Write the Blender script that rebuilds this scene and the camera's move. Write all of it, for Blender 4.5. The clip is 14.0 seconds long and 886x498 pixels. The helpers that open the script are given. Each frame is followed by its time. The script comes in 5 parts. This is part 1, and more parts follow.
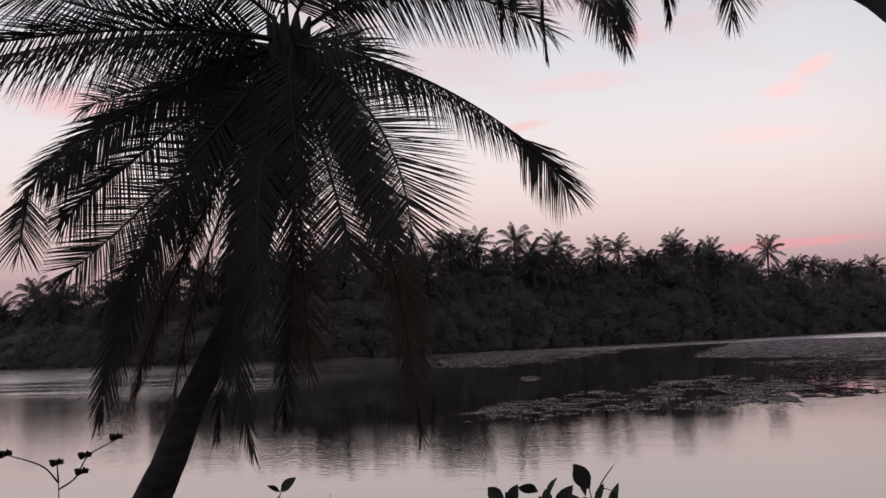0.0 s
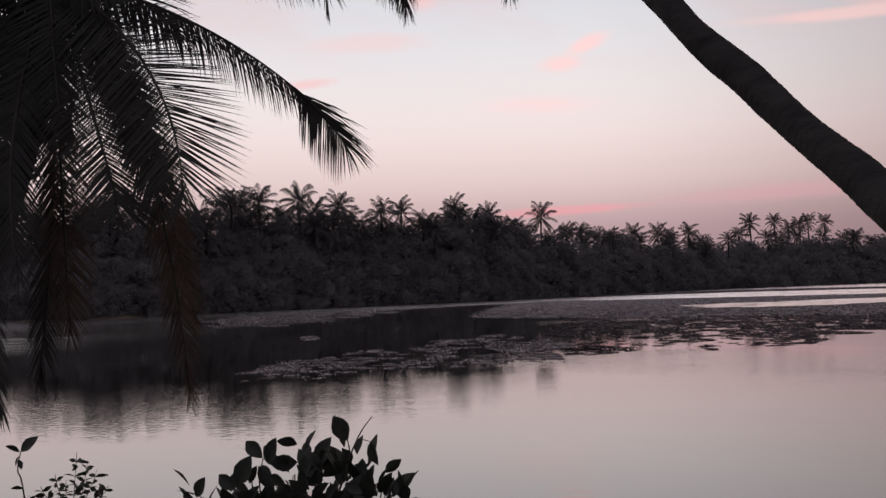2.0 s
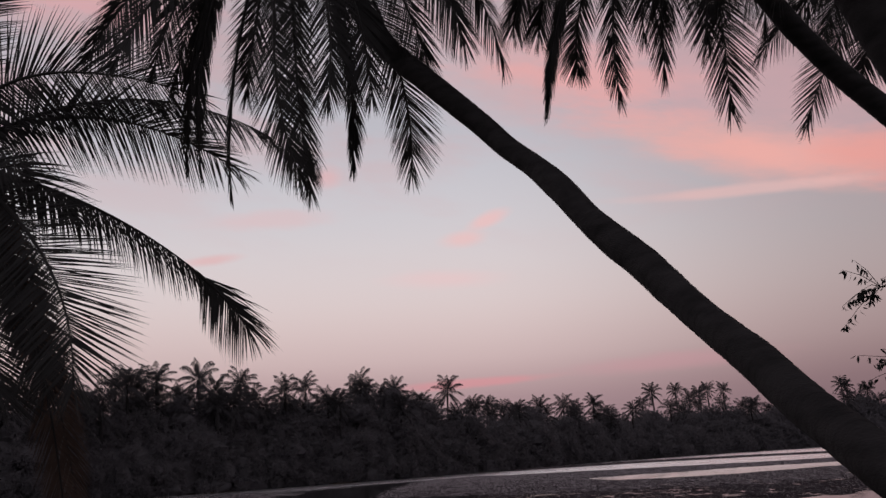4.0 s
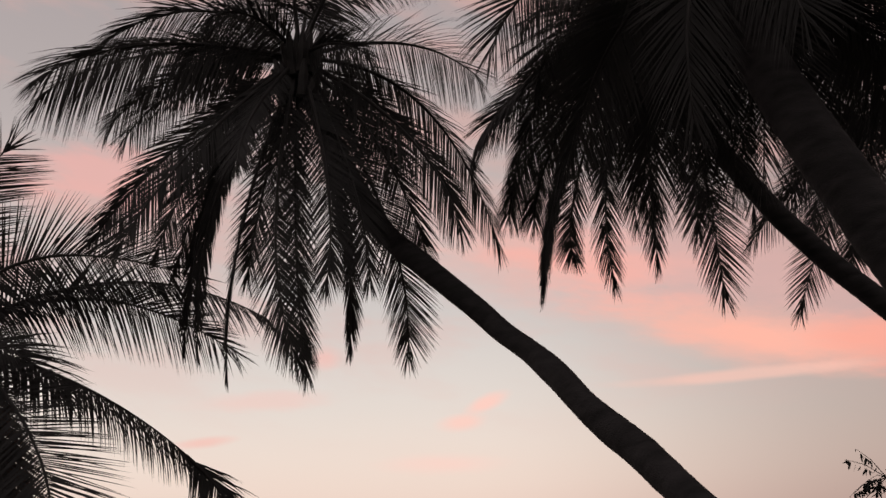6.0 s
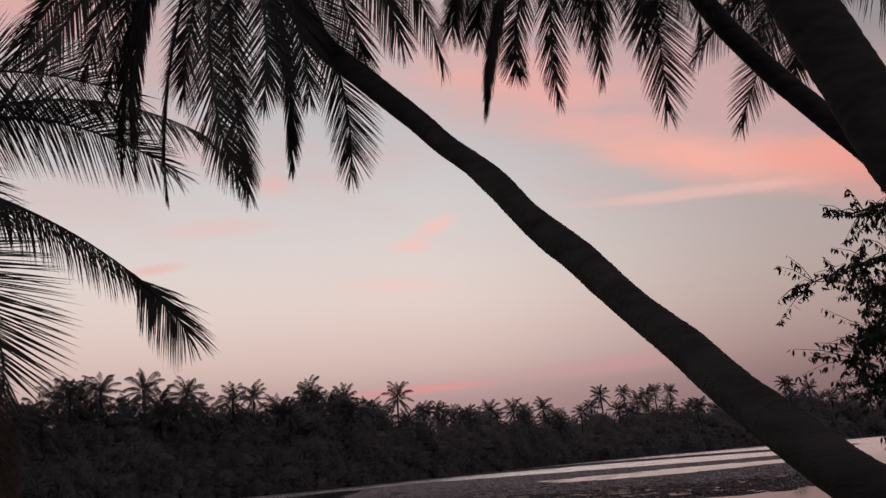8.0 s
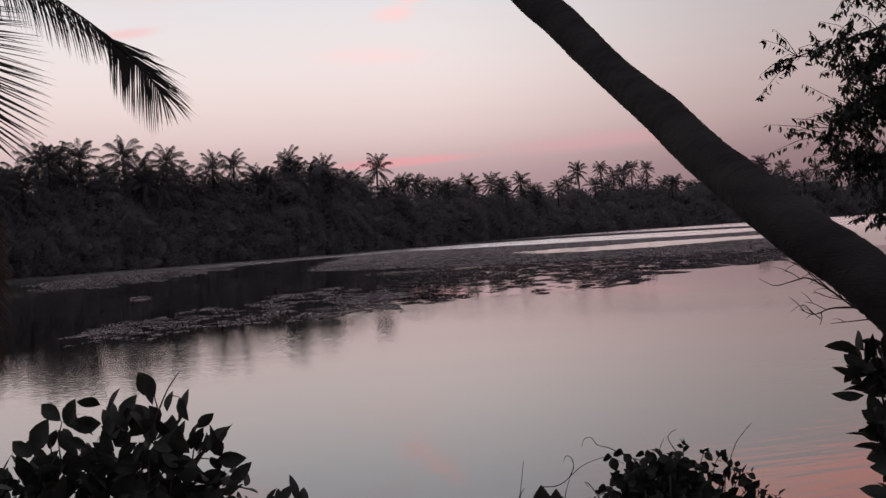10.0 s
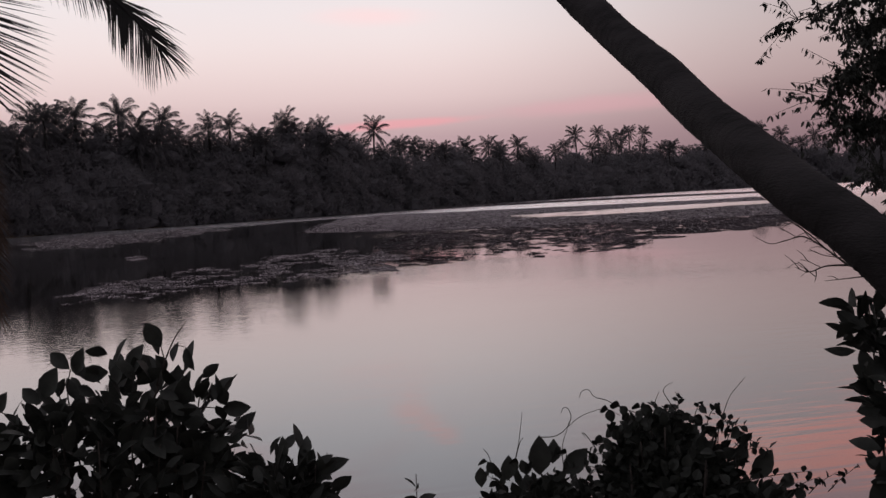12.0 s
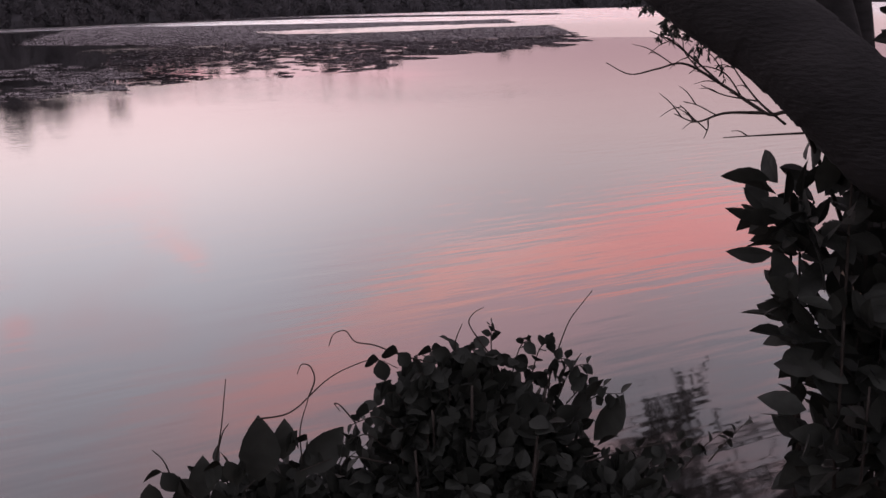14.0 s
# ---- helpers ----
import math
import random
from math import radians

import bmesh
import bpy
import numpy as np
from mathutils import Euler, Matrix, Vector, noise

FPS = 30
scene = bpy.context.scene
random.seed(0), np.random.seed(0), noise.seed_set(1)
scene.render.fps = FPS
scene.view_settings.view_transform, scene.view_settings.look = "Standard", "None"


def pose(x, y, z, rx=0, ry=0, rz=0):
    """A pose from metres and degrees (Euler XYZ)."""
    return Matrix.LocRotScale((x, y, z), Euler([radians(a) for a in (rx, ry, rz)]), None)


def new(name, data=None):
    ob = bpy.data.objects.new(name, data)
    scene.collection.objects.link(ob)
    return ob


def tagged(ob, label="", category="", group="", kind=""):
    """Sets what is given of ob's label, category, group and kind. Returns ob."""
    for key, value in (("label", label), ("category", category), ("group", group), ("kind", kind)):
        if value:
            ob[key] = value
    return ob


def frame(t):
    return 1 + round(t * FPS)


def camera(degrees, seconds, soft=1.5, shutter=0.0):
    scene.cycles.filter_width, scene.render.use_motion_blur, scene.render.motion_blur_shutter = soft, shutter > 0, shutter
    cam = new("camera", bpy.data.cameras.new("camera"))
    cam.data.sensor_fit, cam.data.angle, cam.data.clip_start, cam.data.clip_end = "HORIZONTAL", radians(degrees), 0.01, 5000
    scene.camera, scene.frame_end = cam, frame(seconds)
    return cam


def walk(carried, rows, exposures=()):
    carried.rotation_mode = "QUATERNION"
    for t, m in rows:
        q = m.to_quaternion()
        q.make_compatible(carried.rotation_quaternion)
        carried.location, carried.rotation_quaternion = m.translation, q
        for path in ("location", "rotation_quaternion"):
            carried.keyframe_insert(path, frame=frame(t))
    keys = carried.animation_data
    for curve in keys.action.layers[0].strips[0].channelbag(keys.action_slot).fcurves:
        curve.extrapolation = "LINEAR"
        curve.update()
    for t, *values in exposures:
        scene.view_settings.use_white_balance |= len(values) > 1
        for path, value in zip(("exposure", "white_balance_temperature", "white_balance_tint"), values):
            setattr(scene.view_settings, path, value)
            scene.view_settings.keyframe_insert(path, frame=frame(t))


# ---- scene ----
cam = camera(50.0, 14.0)
PATH = [
    (0.00, pose(-0.038, -0.012, 2.019, 95.19, 2.08, 10.16)),
    (0.50, pose(-0.033, -0.014, 2.000, 93.74, 1.92, 7.81)),
    (1.00, pose(-0.022, 0.001, 2.000, 93.15, 2.02, 4.31)),
    (1.50, pose(-0.000, 0.000, 2.000, 92.79, 1.72, 0.08)),
    (2.00, pose(0.017, -0.001, 1.998, 92.39, 1.52, -2.90)),
    (2.50, pose(0.026, -0.003, 2.001, 92.53, 1.38, -5.32)),
    (3.00, pose(0.030, -0.001, 2.012, 94.40, 1.57, -8.01)),
    (3.50, pose(0.022, 0.033, 2.038, 97.86, 2.65, -8.96)),
    (4.00, pose(0.024, 0.046, 2.068, 102.62, 3.02, -8.44)),
    (4.20, pose(0.027, 0.055, 2.079, 104.65, 2.92, -8.19)),
    (4.55, pose(0.029, 0.052, 2.079, 107.69, 2.74, -7.91)),
    (4.90, pose(0.031, 0.044, 2.078, 110.31, 2.57, -7.90)),
    (5.25, pose(0.035, 0.033, 2.077, 112.30, 2.46, -8.07)),
    (5.60, pose(0.036, 0.023, 2.076, 113.46, 2.45, -8.34)),
    (5.95, pose(0.036, 0.015, 2.075, 113.60, 2.57, -8.63)),
    (6.30, pose(0.037, 0.011, 2.075, 112.52, 2.87, -8.84)),
    (6.50, pose(0.033, 0.032, 2.054, 111.49, 3.33, -8.98)),
    (7.00, pose(0.077, 0.012, 2.027, 108.99, 3.67, -9.14)),
    (7.50, pose(0.087, 0.048, 2.022, 106.12, 4.09, -10.28)),
    (8.00, pose(0.088, 0.056, 2.013, 102.81, 4.29, -11.31)),
    (8.50, pose(0.107, 0.071, 2.004, 99.09, 4.21, -12.18)),
    (9.00, pose(0.109, 0.079, 1.982, 94.99, 3.86, -12.69)),
    (9.20, pose(0.113, 0.072, 1.978, 93.48, 3.59, -12.65)),
    (9.55, pose(0.109, 0.068, 1.976, 91.16, 3.51, -12.65)),
    (9.90, pose(0.101, 0.056, 1.971, 89.47, 3.32, -12.64)),
    (10.25, pose(0.089, 0.041, 1.965, 88.32, 3.07, -12.63)),
    (10.60, pose(0.078, 0.027, 1.959, 87.61, 2.82, -12.62)),
    (10.95, pose(0.069, 0.015, 1.954, 87.25, 2.62, -12.61)),
    (11.30, pose(0.065, 0.011, 1.952, 87.15, 2.54, -12.61)),
    (11.50, pose(0.067, 0.009, 1.952, 87.14, 2.58, -12.61)),
    (12.00, pose(0.071, 0.015, 1.949, 86.88, 2.72, -12.86)),
    (12.20, pose(0.073, 0.021, 1.944, 86.40, 2.64, -13.54)),
    (12.50, pose(0.299, 0.802, 1.918, 83.75, 2.47, -14.37)),
    (13.00, pose(0.479, 1.155, 1.910, 79.65, 3.19, -16.24)),
    (13.50, pose(0.465, 1.109, 1.920, 77.55, 2.59, -21.76)),
    (14.00, pose(0.500, 1.131, 1.893, 75.65, 0.86, -27.66)),
]
walk(cam, PATH, [(0.0, 0.12, 6430, 13), (3.0, 0.08, 6450, 12), (4.0, -0.26, 6450, 16), (5.2, -0.12, 7000, 14), (6.5, 0.0, 7500, 13), (7.5, -0.12, 7100, 14),
                 (8.5, -0.2, 6800, 15), (9.2, -0.04, 6600, 13), (11.3, 0.12, 6400, 12), (12.2, 0.12, 6400, 14), (13.0, 0.68, 6400, 17), (14.0, 0.82, 6380, 21)])

# ---- world: the sky after sunset ----
world = bpy.data.worlds.new("dusk_sky")
scene.world = world
world.use_nodes = True
wn, wl = world.node_tree.nodes, world.node_tree.links
wn.clear()


def wmath(op, a, b=None, clamp=False):
    n = wn.new("ShaderNodeMath")
    n.operation, n.use_clamp = op, clamp
    for i, v in enumerate((a, b)):
        if v is None:
            continue
        if isinstance(v, (int, float)):
            n.inputs[i].default_value = v
        else:
            wl.new(v, n.inputs[i])
    return n.outputs[0]


def wmix(fac, a, b):
    n = wn.new("ShaderNodeMix")
    n.data_type = "RGBA"
    for i, v in ((0, fac), (6, a), (7, b)):
        if isinstance(v, (int, float)):
            n.inputs[i].default_value = v
        elif isinstance(v, tuple):
            n.inputs[i].default_value = (*v, 1)
        else:
            wl.new(v, n.inputs[i])
    return n.outputs[2]


def wsoft(v, lo, hi):
    n = wn.new("ShaderNodeMapRange")
    n.interpolation_type = "SMOOTHSTEP"
    wl.new(v, n.inputs[0])
    n.inputs[1].default_value, n.inputs[2].default_value = lo, hi
    return n.outputs[0]


tc = wn.new("ShaderNodeTexCoord")
sep = wn.new("ShaderNodeSeparateXYZ")
wl.new(tc.outputs["Generated"], sep.inputs[0])
sx, sy, sz = sep.outputs
elev = wmath("MULTIPLY", wmath("ARCSINE", sz), 180 / math.pi)
azim = wmath("MULTIPLY", wmath("ARCTAN2", sx, sy), 180 / math.pi)

# warm haze on the horizon, pale band, grey-blue above, dim blue at the zenith
ramp = wn.new("ShaderNodeValToRGB")
wl.new(wmath("DIVIDE", elev, 90.0, True), ramp.inputs[0])
stops = [(0.0, (0.30, 0.21, 0.24)), (3.5, (0.46, 0.31, 0.32)), (6.0, (0.72, 0.55, 0.525)), (9.5, (0.86, 0.745, 0.705)),
         (14.0, (0.755, 0.745, 0.755)), (20.0, (0.595, 0.615, 0.66)), (30.0, (0.46, 0.43, 0.46)), (50.0, (0.28, 0.28, 0.34)), (90.0, (0.15, 0.17, 0.23))]
ramp.color_ramp.interpolation = "B_SPLINE"
while len(ramp.color_ramp.elements) < len(stops):
    ramp.color_ramp.elements.new(0.5)
for e, (deg, col) in zip(ramp.color_ramp.elements, stops):
    e.position, e.color = deg / 90, (*col, 1)
sky = ramp.outputs[0]

# wind-drawn noise for the cloud edges, in degrees of the sky
comb = wn.new("ShaderNodeCombineXYZ")
wl.new(wmath("MULTIPLY", azim, 0.10), comb.inputs[0])
wl.new(wmath("ADD", wmath("MULTIPLY", elev, 0.34), wmath("MULTIPLY", azim, 0.05)), comb.inputs[1])


def wnoise(scale, detail, seed, rough=0.55):
    n = wn.new("ShaderNodeTexNoise")
    n.noise_dimensions = "3D"
    wl.new(comb.outputs[0], n.inputs["Vector"])
    add = wn.new("ShaderNodeVectorMath")
    wl.new(comb.outputs[0], add.inputs[0])
    add.inputs[1].default_value = (seed, seed * 0.37, seed * 1.7)
    wl.new(add.outputs[0], n.inputs["Vector"])
    n.inputs["Scale"].default_value, n.inputs["Detail"].default_value, n.inputs["Roughness"].default_value = scale, detail, rough
    return n.outputs["Fac"]


big_noise, fine_noise = wnoise(0.9, 5, 3.1), wnoise(2.6, 5, 9.4, 0.6)


def cloud(az, el, waz, wel, slope, lo, hi, ragged=1.0):
    """How much of a soft cloud of that place and size, in degrees, stands in each direction."""
    u = wmath("DIVIDE", wmath("SUBTRACT", azim, az), waz)
    v = wmath("DIVIDE", wmath("SUBTRACT", wmath("SUBTRACT", elev, el), wmath("MULTIPLY", wmath("SUBTRACT", azim, az), slope)), wel)
    d = wmath("SQRT", wmath("ADD", wmath("MULTIPLY", u, u), wmath("MULTIPLY", v, v)))
    n = wmath("ADD", wmath("MULTIPLY", wmath("SUBTRACT", big_noise, 0.5), 2.2 * ragged), wmath("MULTIPLY", wmath("SUBTRACT", fine_noise, 0.5), 1.2 * ragged))
    return wsoft(wmath("SUBTRACT", wmath("SUBTRACT", 1.0, d), n), lo, hi)


# the sky dims away from the glow
side = wn.new("ShaderNodeMix")
side.data_type, side.blend_type = "RGBA", "MULTIPLY"
wl.new(wsoft(azim, 10.0, 38.0), side.inputs[0])
wl.new(sky, side.inputs[6])
side.inputs[7].default_value = (0.60, 0.57, 0.575, 1)
sky = side.outputs[2]

# thin high pink veil all over the sky, then the single clouds
veil = wmath("MULTIPLY", wsoft(big_noise, 0.42, 0.72), wsoft(elev, 9.0, 24.0))
sky = wmix(wmath("MULTIPLY", veil, 0.50), sky, (0.80, 0.44, 0.42))
for args, depth, col in (
        ((28.0, 20.6, 20.0, 5.4, -0.28, -0.05, 0.9, 0.6), 0.62, (0.78, 0.47, 0.48)),
        ((28.5, 16.55, 13.0, 2.5, -0.31, 0.0, 1.05, 0.5), 0.95, (1.0, 0.51, 0.44)),
        ((38.0, 15.0, 8.0, 1.9, -0.12, 0.0, 0.7, 0.4), 0.9, (0.95, 0.43, 0.37)),
        ((16.0, 22.3, 12.0, 3.6, -0.25, -0.1, 1.3, 0.8), 0.85, (0.93, 0.48, 0.45)),
        ((27.0, 14.45, 9.0, 0.5, -0.035, -0.05, 0.7, 0.35), 0.6, (0.95, 0.60, 0.55)),
        ((43.5, 13.2, 10.5, 2.9, -0.05, 0.0, 0.75, 0.3), 0.9, (0.86, 0.36, 0.33)),
        ((11.9, 14.15, 1.5, 0.55, 0.3, -0.2, 0.8, 0.4), 0.85, (0.97, 0.64, 0.61)),
        ((10.5, 13.15, 1.7, 0.6, 0.1, -0.2, 0.85, 0.4), 0.85, (0.95, 0.65, 0.62)),
        ((9.3, 10.8, 4.2, 0.7, -0.05, -0.2, 0.95, 0.4), 0.7, (0.93, 0.68, 0.66)),
        ((2.1, 17.2, 1.5, 0.9, 0.0, -0.1, 0.7, 0.6), 0.6, (0.90, 0.54, 0.53)),
        ((-5.0, 12.3, 2.2, 0.4, 0.12, -0.1, 0.8, 0.5), 0.6, (0.90, 0.52, 0.50)),
        ((-2.0, 14.6, 6.0, 0.8, 0.05, 0.0, 0.9, 0.7), 0.45, (0.88, 0.58, 0.57)),
        ((11.0, 4.5, 5.0, 0.35, 0.03, -0.1, 0.7, 0.5), 0.6, (0.84, 0.34, 0.36)),
        ((22.0, 5.0, 8.0, 0.7, 0.02, 0.0, 0.9, 0.6), 0.4, (0.70, 0.36, 0.39)),
        ((-30.0, 14.0, 9.0, 1.4, 0.02, 0.0, 0.9), 0.6, (0.86, 0.46, 0.47)),
        ((-24.0, 22.0, 12.0, 2.6, -0.1, 0.0, 0.9), 0.6, (0.84, 0.42, 0.43)),
        ((-12.0, 26.5, 10.0, 2.6, 0.0, 0.0, 0.9), 0.7, (0.86, 0.46, 0.46))):
    sky = wmix(wmath("MULTIPLY", cloud(*args), depth), sky, col)
# the glow lies where the sun set; unseen sky opposite is lifted as fill
away = wsoft(wmath("ADD", wmath("MULTIPLY", sy, 0.95), wmath("MULTIPLY", sx, 0.3)), -0.5, 0.75)
sky = wmix(away, wmix(0.80, sky, (0.46, 0.445, 0.49)), sky)
bg = wn.new("ShaderNodeBackground")
wl.new(sky, bg.inputs[0])
bg.inputs[1].default_value = 1.0
wout = wn.new("ShaderNodeOutputWorld")
wl.new(bg.outputs[0], wout.inputs[0])

# ---- materials ----


def material(name, base, rough=0.7, vary=0.35, scale=6.0, bump=0.3, bump_scale=40.0, spec=0.3, stretch=(1, 1, 1), metal=0.0, second=None, random_hue=True, thin=0.0):
    """A matt, varied surface: base colour broken up at two scales, with fine relief."""
    m = bpy.data.materials.new(name)
    m.use_nodes = True
    nt = m.node_tree
    b = nt.nodes["Principled BSDF"]
    co = nt.nodes.new("ShaderNodeTexCoord")
    mp = nt.nodes.new("ShaderNodeMapping")
    mp.inputs["Scale"].default_value = stretch
    nt.links.new(co.outputs["Object"], mp.inputs[0])
    n1, n2 = nt.nodes.new("ShaderNodeTexNoise"), nt.nodes.new("ShaderNodeTexNoise")
    for n, s, d in ((n1, scale, 6), (n2, bump_scale, 4)):
        nt.links.new(mp.outputs[0], n.inputs["Vector"])
        n.inputs["Scale"].default_value, n.inputs["Detail"].default_value = s, d
    r = nt.nodes.new("ShaderNodeValToRGB")
    nt.links.new(n1.outputs["Fac"], r.inputs[0])
    dark = tuple(c * (1 - vary) for c in base)
    light = second or tuple(min(1, c * (1 + vary)) for c in base)
    r.color_ramp.elements[0].position, r.color_ramp.elements[0].color = 0.3, (*dark, 1)
    r.color_ramp.elements[1].position, r.color_ramp.elements[1].color = 0.7, (*light, 1)
    col = r.outputs[0]
    if random_hue:
        info = nt.nodes.new("ShaderNodeObjectInfo")
        geo = nt.nodes.new("ShaderNodeNewGeometry")
        add = nt.nodes.new("ShaderNodeMath")
        nt.links.new(info.outputs["Random"], add.inputs[0])
        nt.links.new(geo.outputs["Random Per Island"], add.inputs[1])
        mr = nt.nodes.new("ShaderNodeMapRange")
        nt.links.new(add.outputs[0], mr.inputs[0])
        mr.inputs[1].default_value, mr.inputs[2].default_value = 0, 2
        mr.inputs[3].default_value, mr.inputs[4].default_value = 1 - vary * 0.7, 1 + vary * 0.7
        hs = nt.nodes.new("ShaderNodeHueSaturation")
        nt.links.new(col, hs.inputs["Color"])
        nt.links.new(mr.outputs[0], hs.inputs["Value"])
        col = hs.outputs[0]
    nt.links.new(col, b.inputs["Base Color"])
    b.inputs["Roughness"].default_value, b.inputs["Specular IOR Level"].default_value, b.inputs["Metallic"].default_value = rough, spec, metal
    bp = nt.nodes.new("ShaderNodeBump")
    bp.inputs["Strength"].default_value, bp.inputs["Distance"].default_value = bump, 0.01
    nt.links.new(n2.outputs["Fac"], bp.inputs["Height"])
    nt.links.new(bp.outputs[0], b.inputs["Normal"])
    if thin:
        # light shining through the blade
        tr, mx = nt.nodes.new("ShaderNodeBsdfTranslucent"), nt.nodes.new("ShaderNodeMixShader")
        nt.links.new(col, tr.inputs[0])
        mx.inputs[0].default_value = thin
        nt.links.new(b.outputs[0], mx.inputs[1])
        nt.links.new(tr.outputs[0], mx.inputs[2])
        nt.links.new(mx.outputs[0], nt.nodes["Material Output"].inputs[0])
    return m


# bark, green fronds, midribs, leaves: backlit darkness is put into the base colour
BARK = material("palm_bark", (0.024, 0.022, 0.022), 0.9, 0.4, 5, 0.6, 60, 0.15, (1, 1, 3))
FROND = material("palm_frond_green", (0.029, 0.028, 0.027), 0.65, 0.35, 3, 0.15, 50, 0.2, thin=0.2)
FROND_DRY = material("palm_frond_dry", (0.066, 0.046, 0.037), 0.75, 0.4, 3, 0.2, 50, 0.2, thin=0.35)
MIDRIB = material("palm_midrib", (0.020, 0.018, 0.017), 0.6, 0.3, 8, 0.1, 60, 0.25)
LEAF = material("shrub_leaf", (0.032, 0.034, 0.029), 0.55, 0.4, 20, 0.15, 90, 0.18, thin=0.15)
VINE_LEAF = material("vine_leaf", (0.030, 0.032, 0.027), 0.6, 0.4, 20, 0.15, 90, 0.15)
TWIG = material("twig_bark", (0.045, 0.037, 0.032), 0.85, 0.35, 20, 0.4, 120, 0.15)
# far woods: paler than the near leaves, distance haze put into the colour
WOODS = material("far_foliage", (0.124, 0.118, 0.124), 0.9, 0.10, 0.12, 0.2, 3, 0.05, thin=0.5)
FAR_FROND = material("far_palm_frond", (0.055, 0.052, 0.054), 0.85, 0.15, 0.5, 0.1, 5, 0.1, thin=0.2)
WEED_LEAF = material("floating_weed_leaf", (0.29, 0.26, 0.265), 0.8, 0.5, 1.2, 0.5, 14, 0.05)
WEED = material("floating_weed", (0.042, 0.035, 0.037), 0.95, 0.5, 0.22, 0.5, 14, 0.0)
EARTH = material("bank_earth", (0.10, 0.075, 0.055), 0.95, 0.4, 0.8, 0.6, 12, 0.1, random_hue=False)


def water_material():
    m = bpy.data.materials.new("river_water")
    m.use_nodes = True
    nt = m.node_tree
    nt.nodes.remove(nt.nodes["Principled BSDF"])
    murk, b, both = nt.nodes.new("ShaderNodeBsdfDiffuse"), nt.nodes.new("ShaderNodeBsdfGlossy"), nt.nodes.new("ShaderNodeMixShader")
    murk.inputs["Color"].default_value = (0.014, 0.013, 0.012, 1)
    b.inputs["Color"].default_value = (1, 1, 1, 1)
    fres, lift = nt.nodes.new("ShaderNodeFresnel"), nt.nodes.new("ShaderNodeMath")
    fres.inputs["IOR"].default_value = 1.33
    lift.operation = "POWER"
    lift.inputs[1].default_value = 0.68
    nt.links.new(fres.outputs[0], lift.inputs[0])
    nt.links.new(lift.outputs[0], both.inputs[0])
    nt.links.new(murk.outputs[0], both.inputs[1])
    nt.links.new(b.outputs[0], both.inputs[2])
    nt.links.new(both.outputs[0], nt.nodes["Material Output"].inputs[0])
    co = nt.nodes.new("ShaderNodeTexCoord")

    def tex(sx_, sy_, rot, scale, detail):
        mp = nt.nodes.new("ShaderNodeMapping")
        mp.inputs["Scale"].default_value = (sx_, sy_, 1)
        mp.inputs["Rotation"].default_value = (0, 0, radians(rot))
        nt.links.new(co.outputs["Object"], mp.inputs[0])
        n = nt.nodes.new("ShaderNodeTexNoise")
        nt.links.new(mp.outputs[0], n.inputs["Vector"])
        n.inputs["Scale"].default_value, n.inputs["Detail"].default_value = scale, detail
        return n.outputs["Fac"]

    def op(kind, a, c, clamp=False):
        n = nt.nodes.new("ShaderNodeMath")
        n.operation, n.use_clamp = kind, clamp
        for i, v in enumerate((a, c)):
            if isinstance(v, (int, float)):
                n.inputs[i].default_value = v
            else:
                nt.links.new(v, n.inputs[i])
        return n.outputs[0]
    def soft(value, lo, hi):
        n = nt.nodes.new("ShaderNodeMapRange")
        n.interpolation_type = "SMOOTHSTEP"
        nt.links.new(value, n.inputs[0])
        n.inputs[1].default_value, n.inputs[2].default_value = lo, hi
        return n.outputs[0]
    # wind ruffles the water in patches; small ripples ride on a slow swell
    patch = nt.nodes.new("ShaderNodeMapRange")
    patch.interpolation_type = "SMOOTHSTEP"
    nt.links.new(tex(0.6, 1.0, 10, 0.07, 3), patch.inputs[0])
    patch.inputs[1].default_value, patch.inputs[2].default_value = 0.45, 0.68
    patch.inputs[3].default_value, patch.inputs[4].default_value = 0.06, 1.0
    # a breeze roughens the reach along the far bank
    sep_ = nt.nodes.new("ShaderNodeSeparateXYZ")
    nt.links.new(co.outputs["Object"], sep_.inputs[0])
    line = op("SUBTRACT", sep_.outputs[1], op("MULTIPLY", sep_.outputs[0], 1.15))
    line = op("ADD", line, op("MULTIPLY", op("SUBTRACT", tex(0.4, 1.0, 20, 0.08, 3), 0.5), 18.0))
    reach = nt.nodes.new("ShaderNodeMapRange")
    reach.interpolation_type = "SMOOTHSTEP"
    nt.links.new(line, reach.inputs[0])
    reach.inputs[1].default_value, reach.inputs[2].default_value = 88.0, 100.0
    # a ruffled tongue off the upstream bank
    tongue = op("ADD", op("SUBTRACT", sep_.outputs[1], op("MULTIPLY", sep_.outputs[0], 4.0)), op("MULTIPLY", op("SUBTRACT", tex(1.0, 0.5, 0, 0.25, 4), 0.5), 26.0))
    tongue = op("MULTIPLY", op("MULTIPLY", soft(tongue, 82.0, 92.0), op("ADD", 0.25, op("MULTIPLY", soft(tex(0.12, 1.0, 14, 0.9, 4), 0.40, 0.62), 0.75))), soft(sep_.outputs[1], 30.0, 42.0))
    deep = soft(op("MULTIPLY", sep_.outputs[0], -1.0), 9.0, 18.0)
    east = []
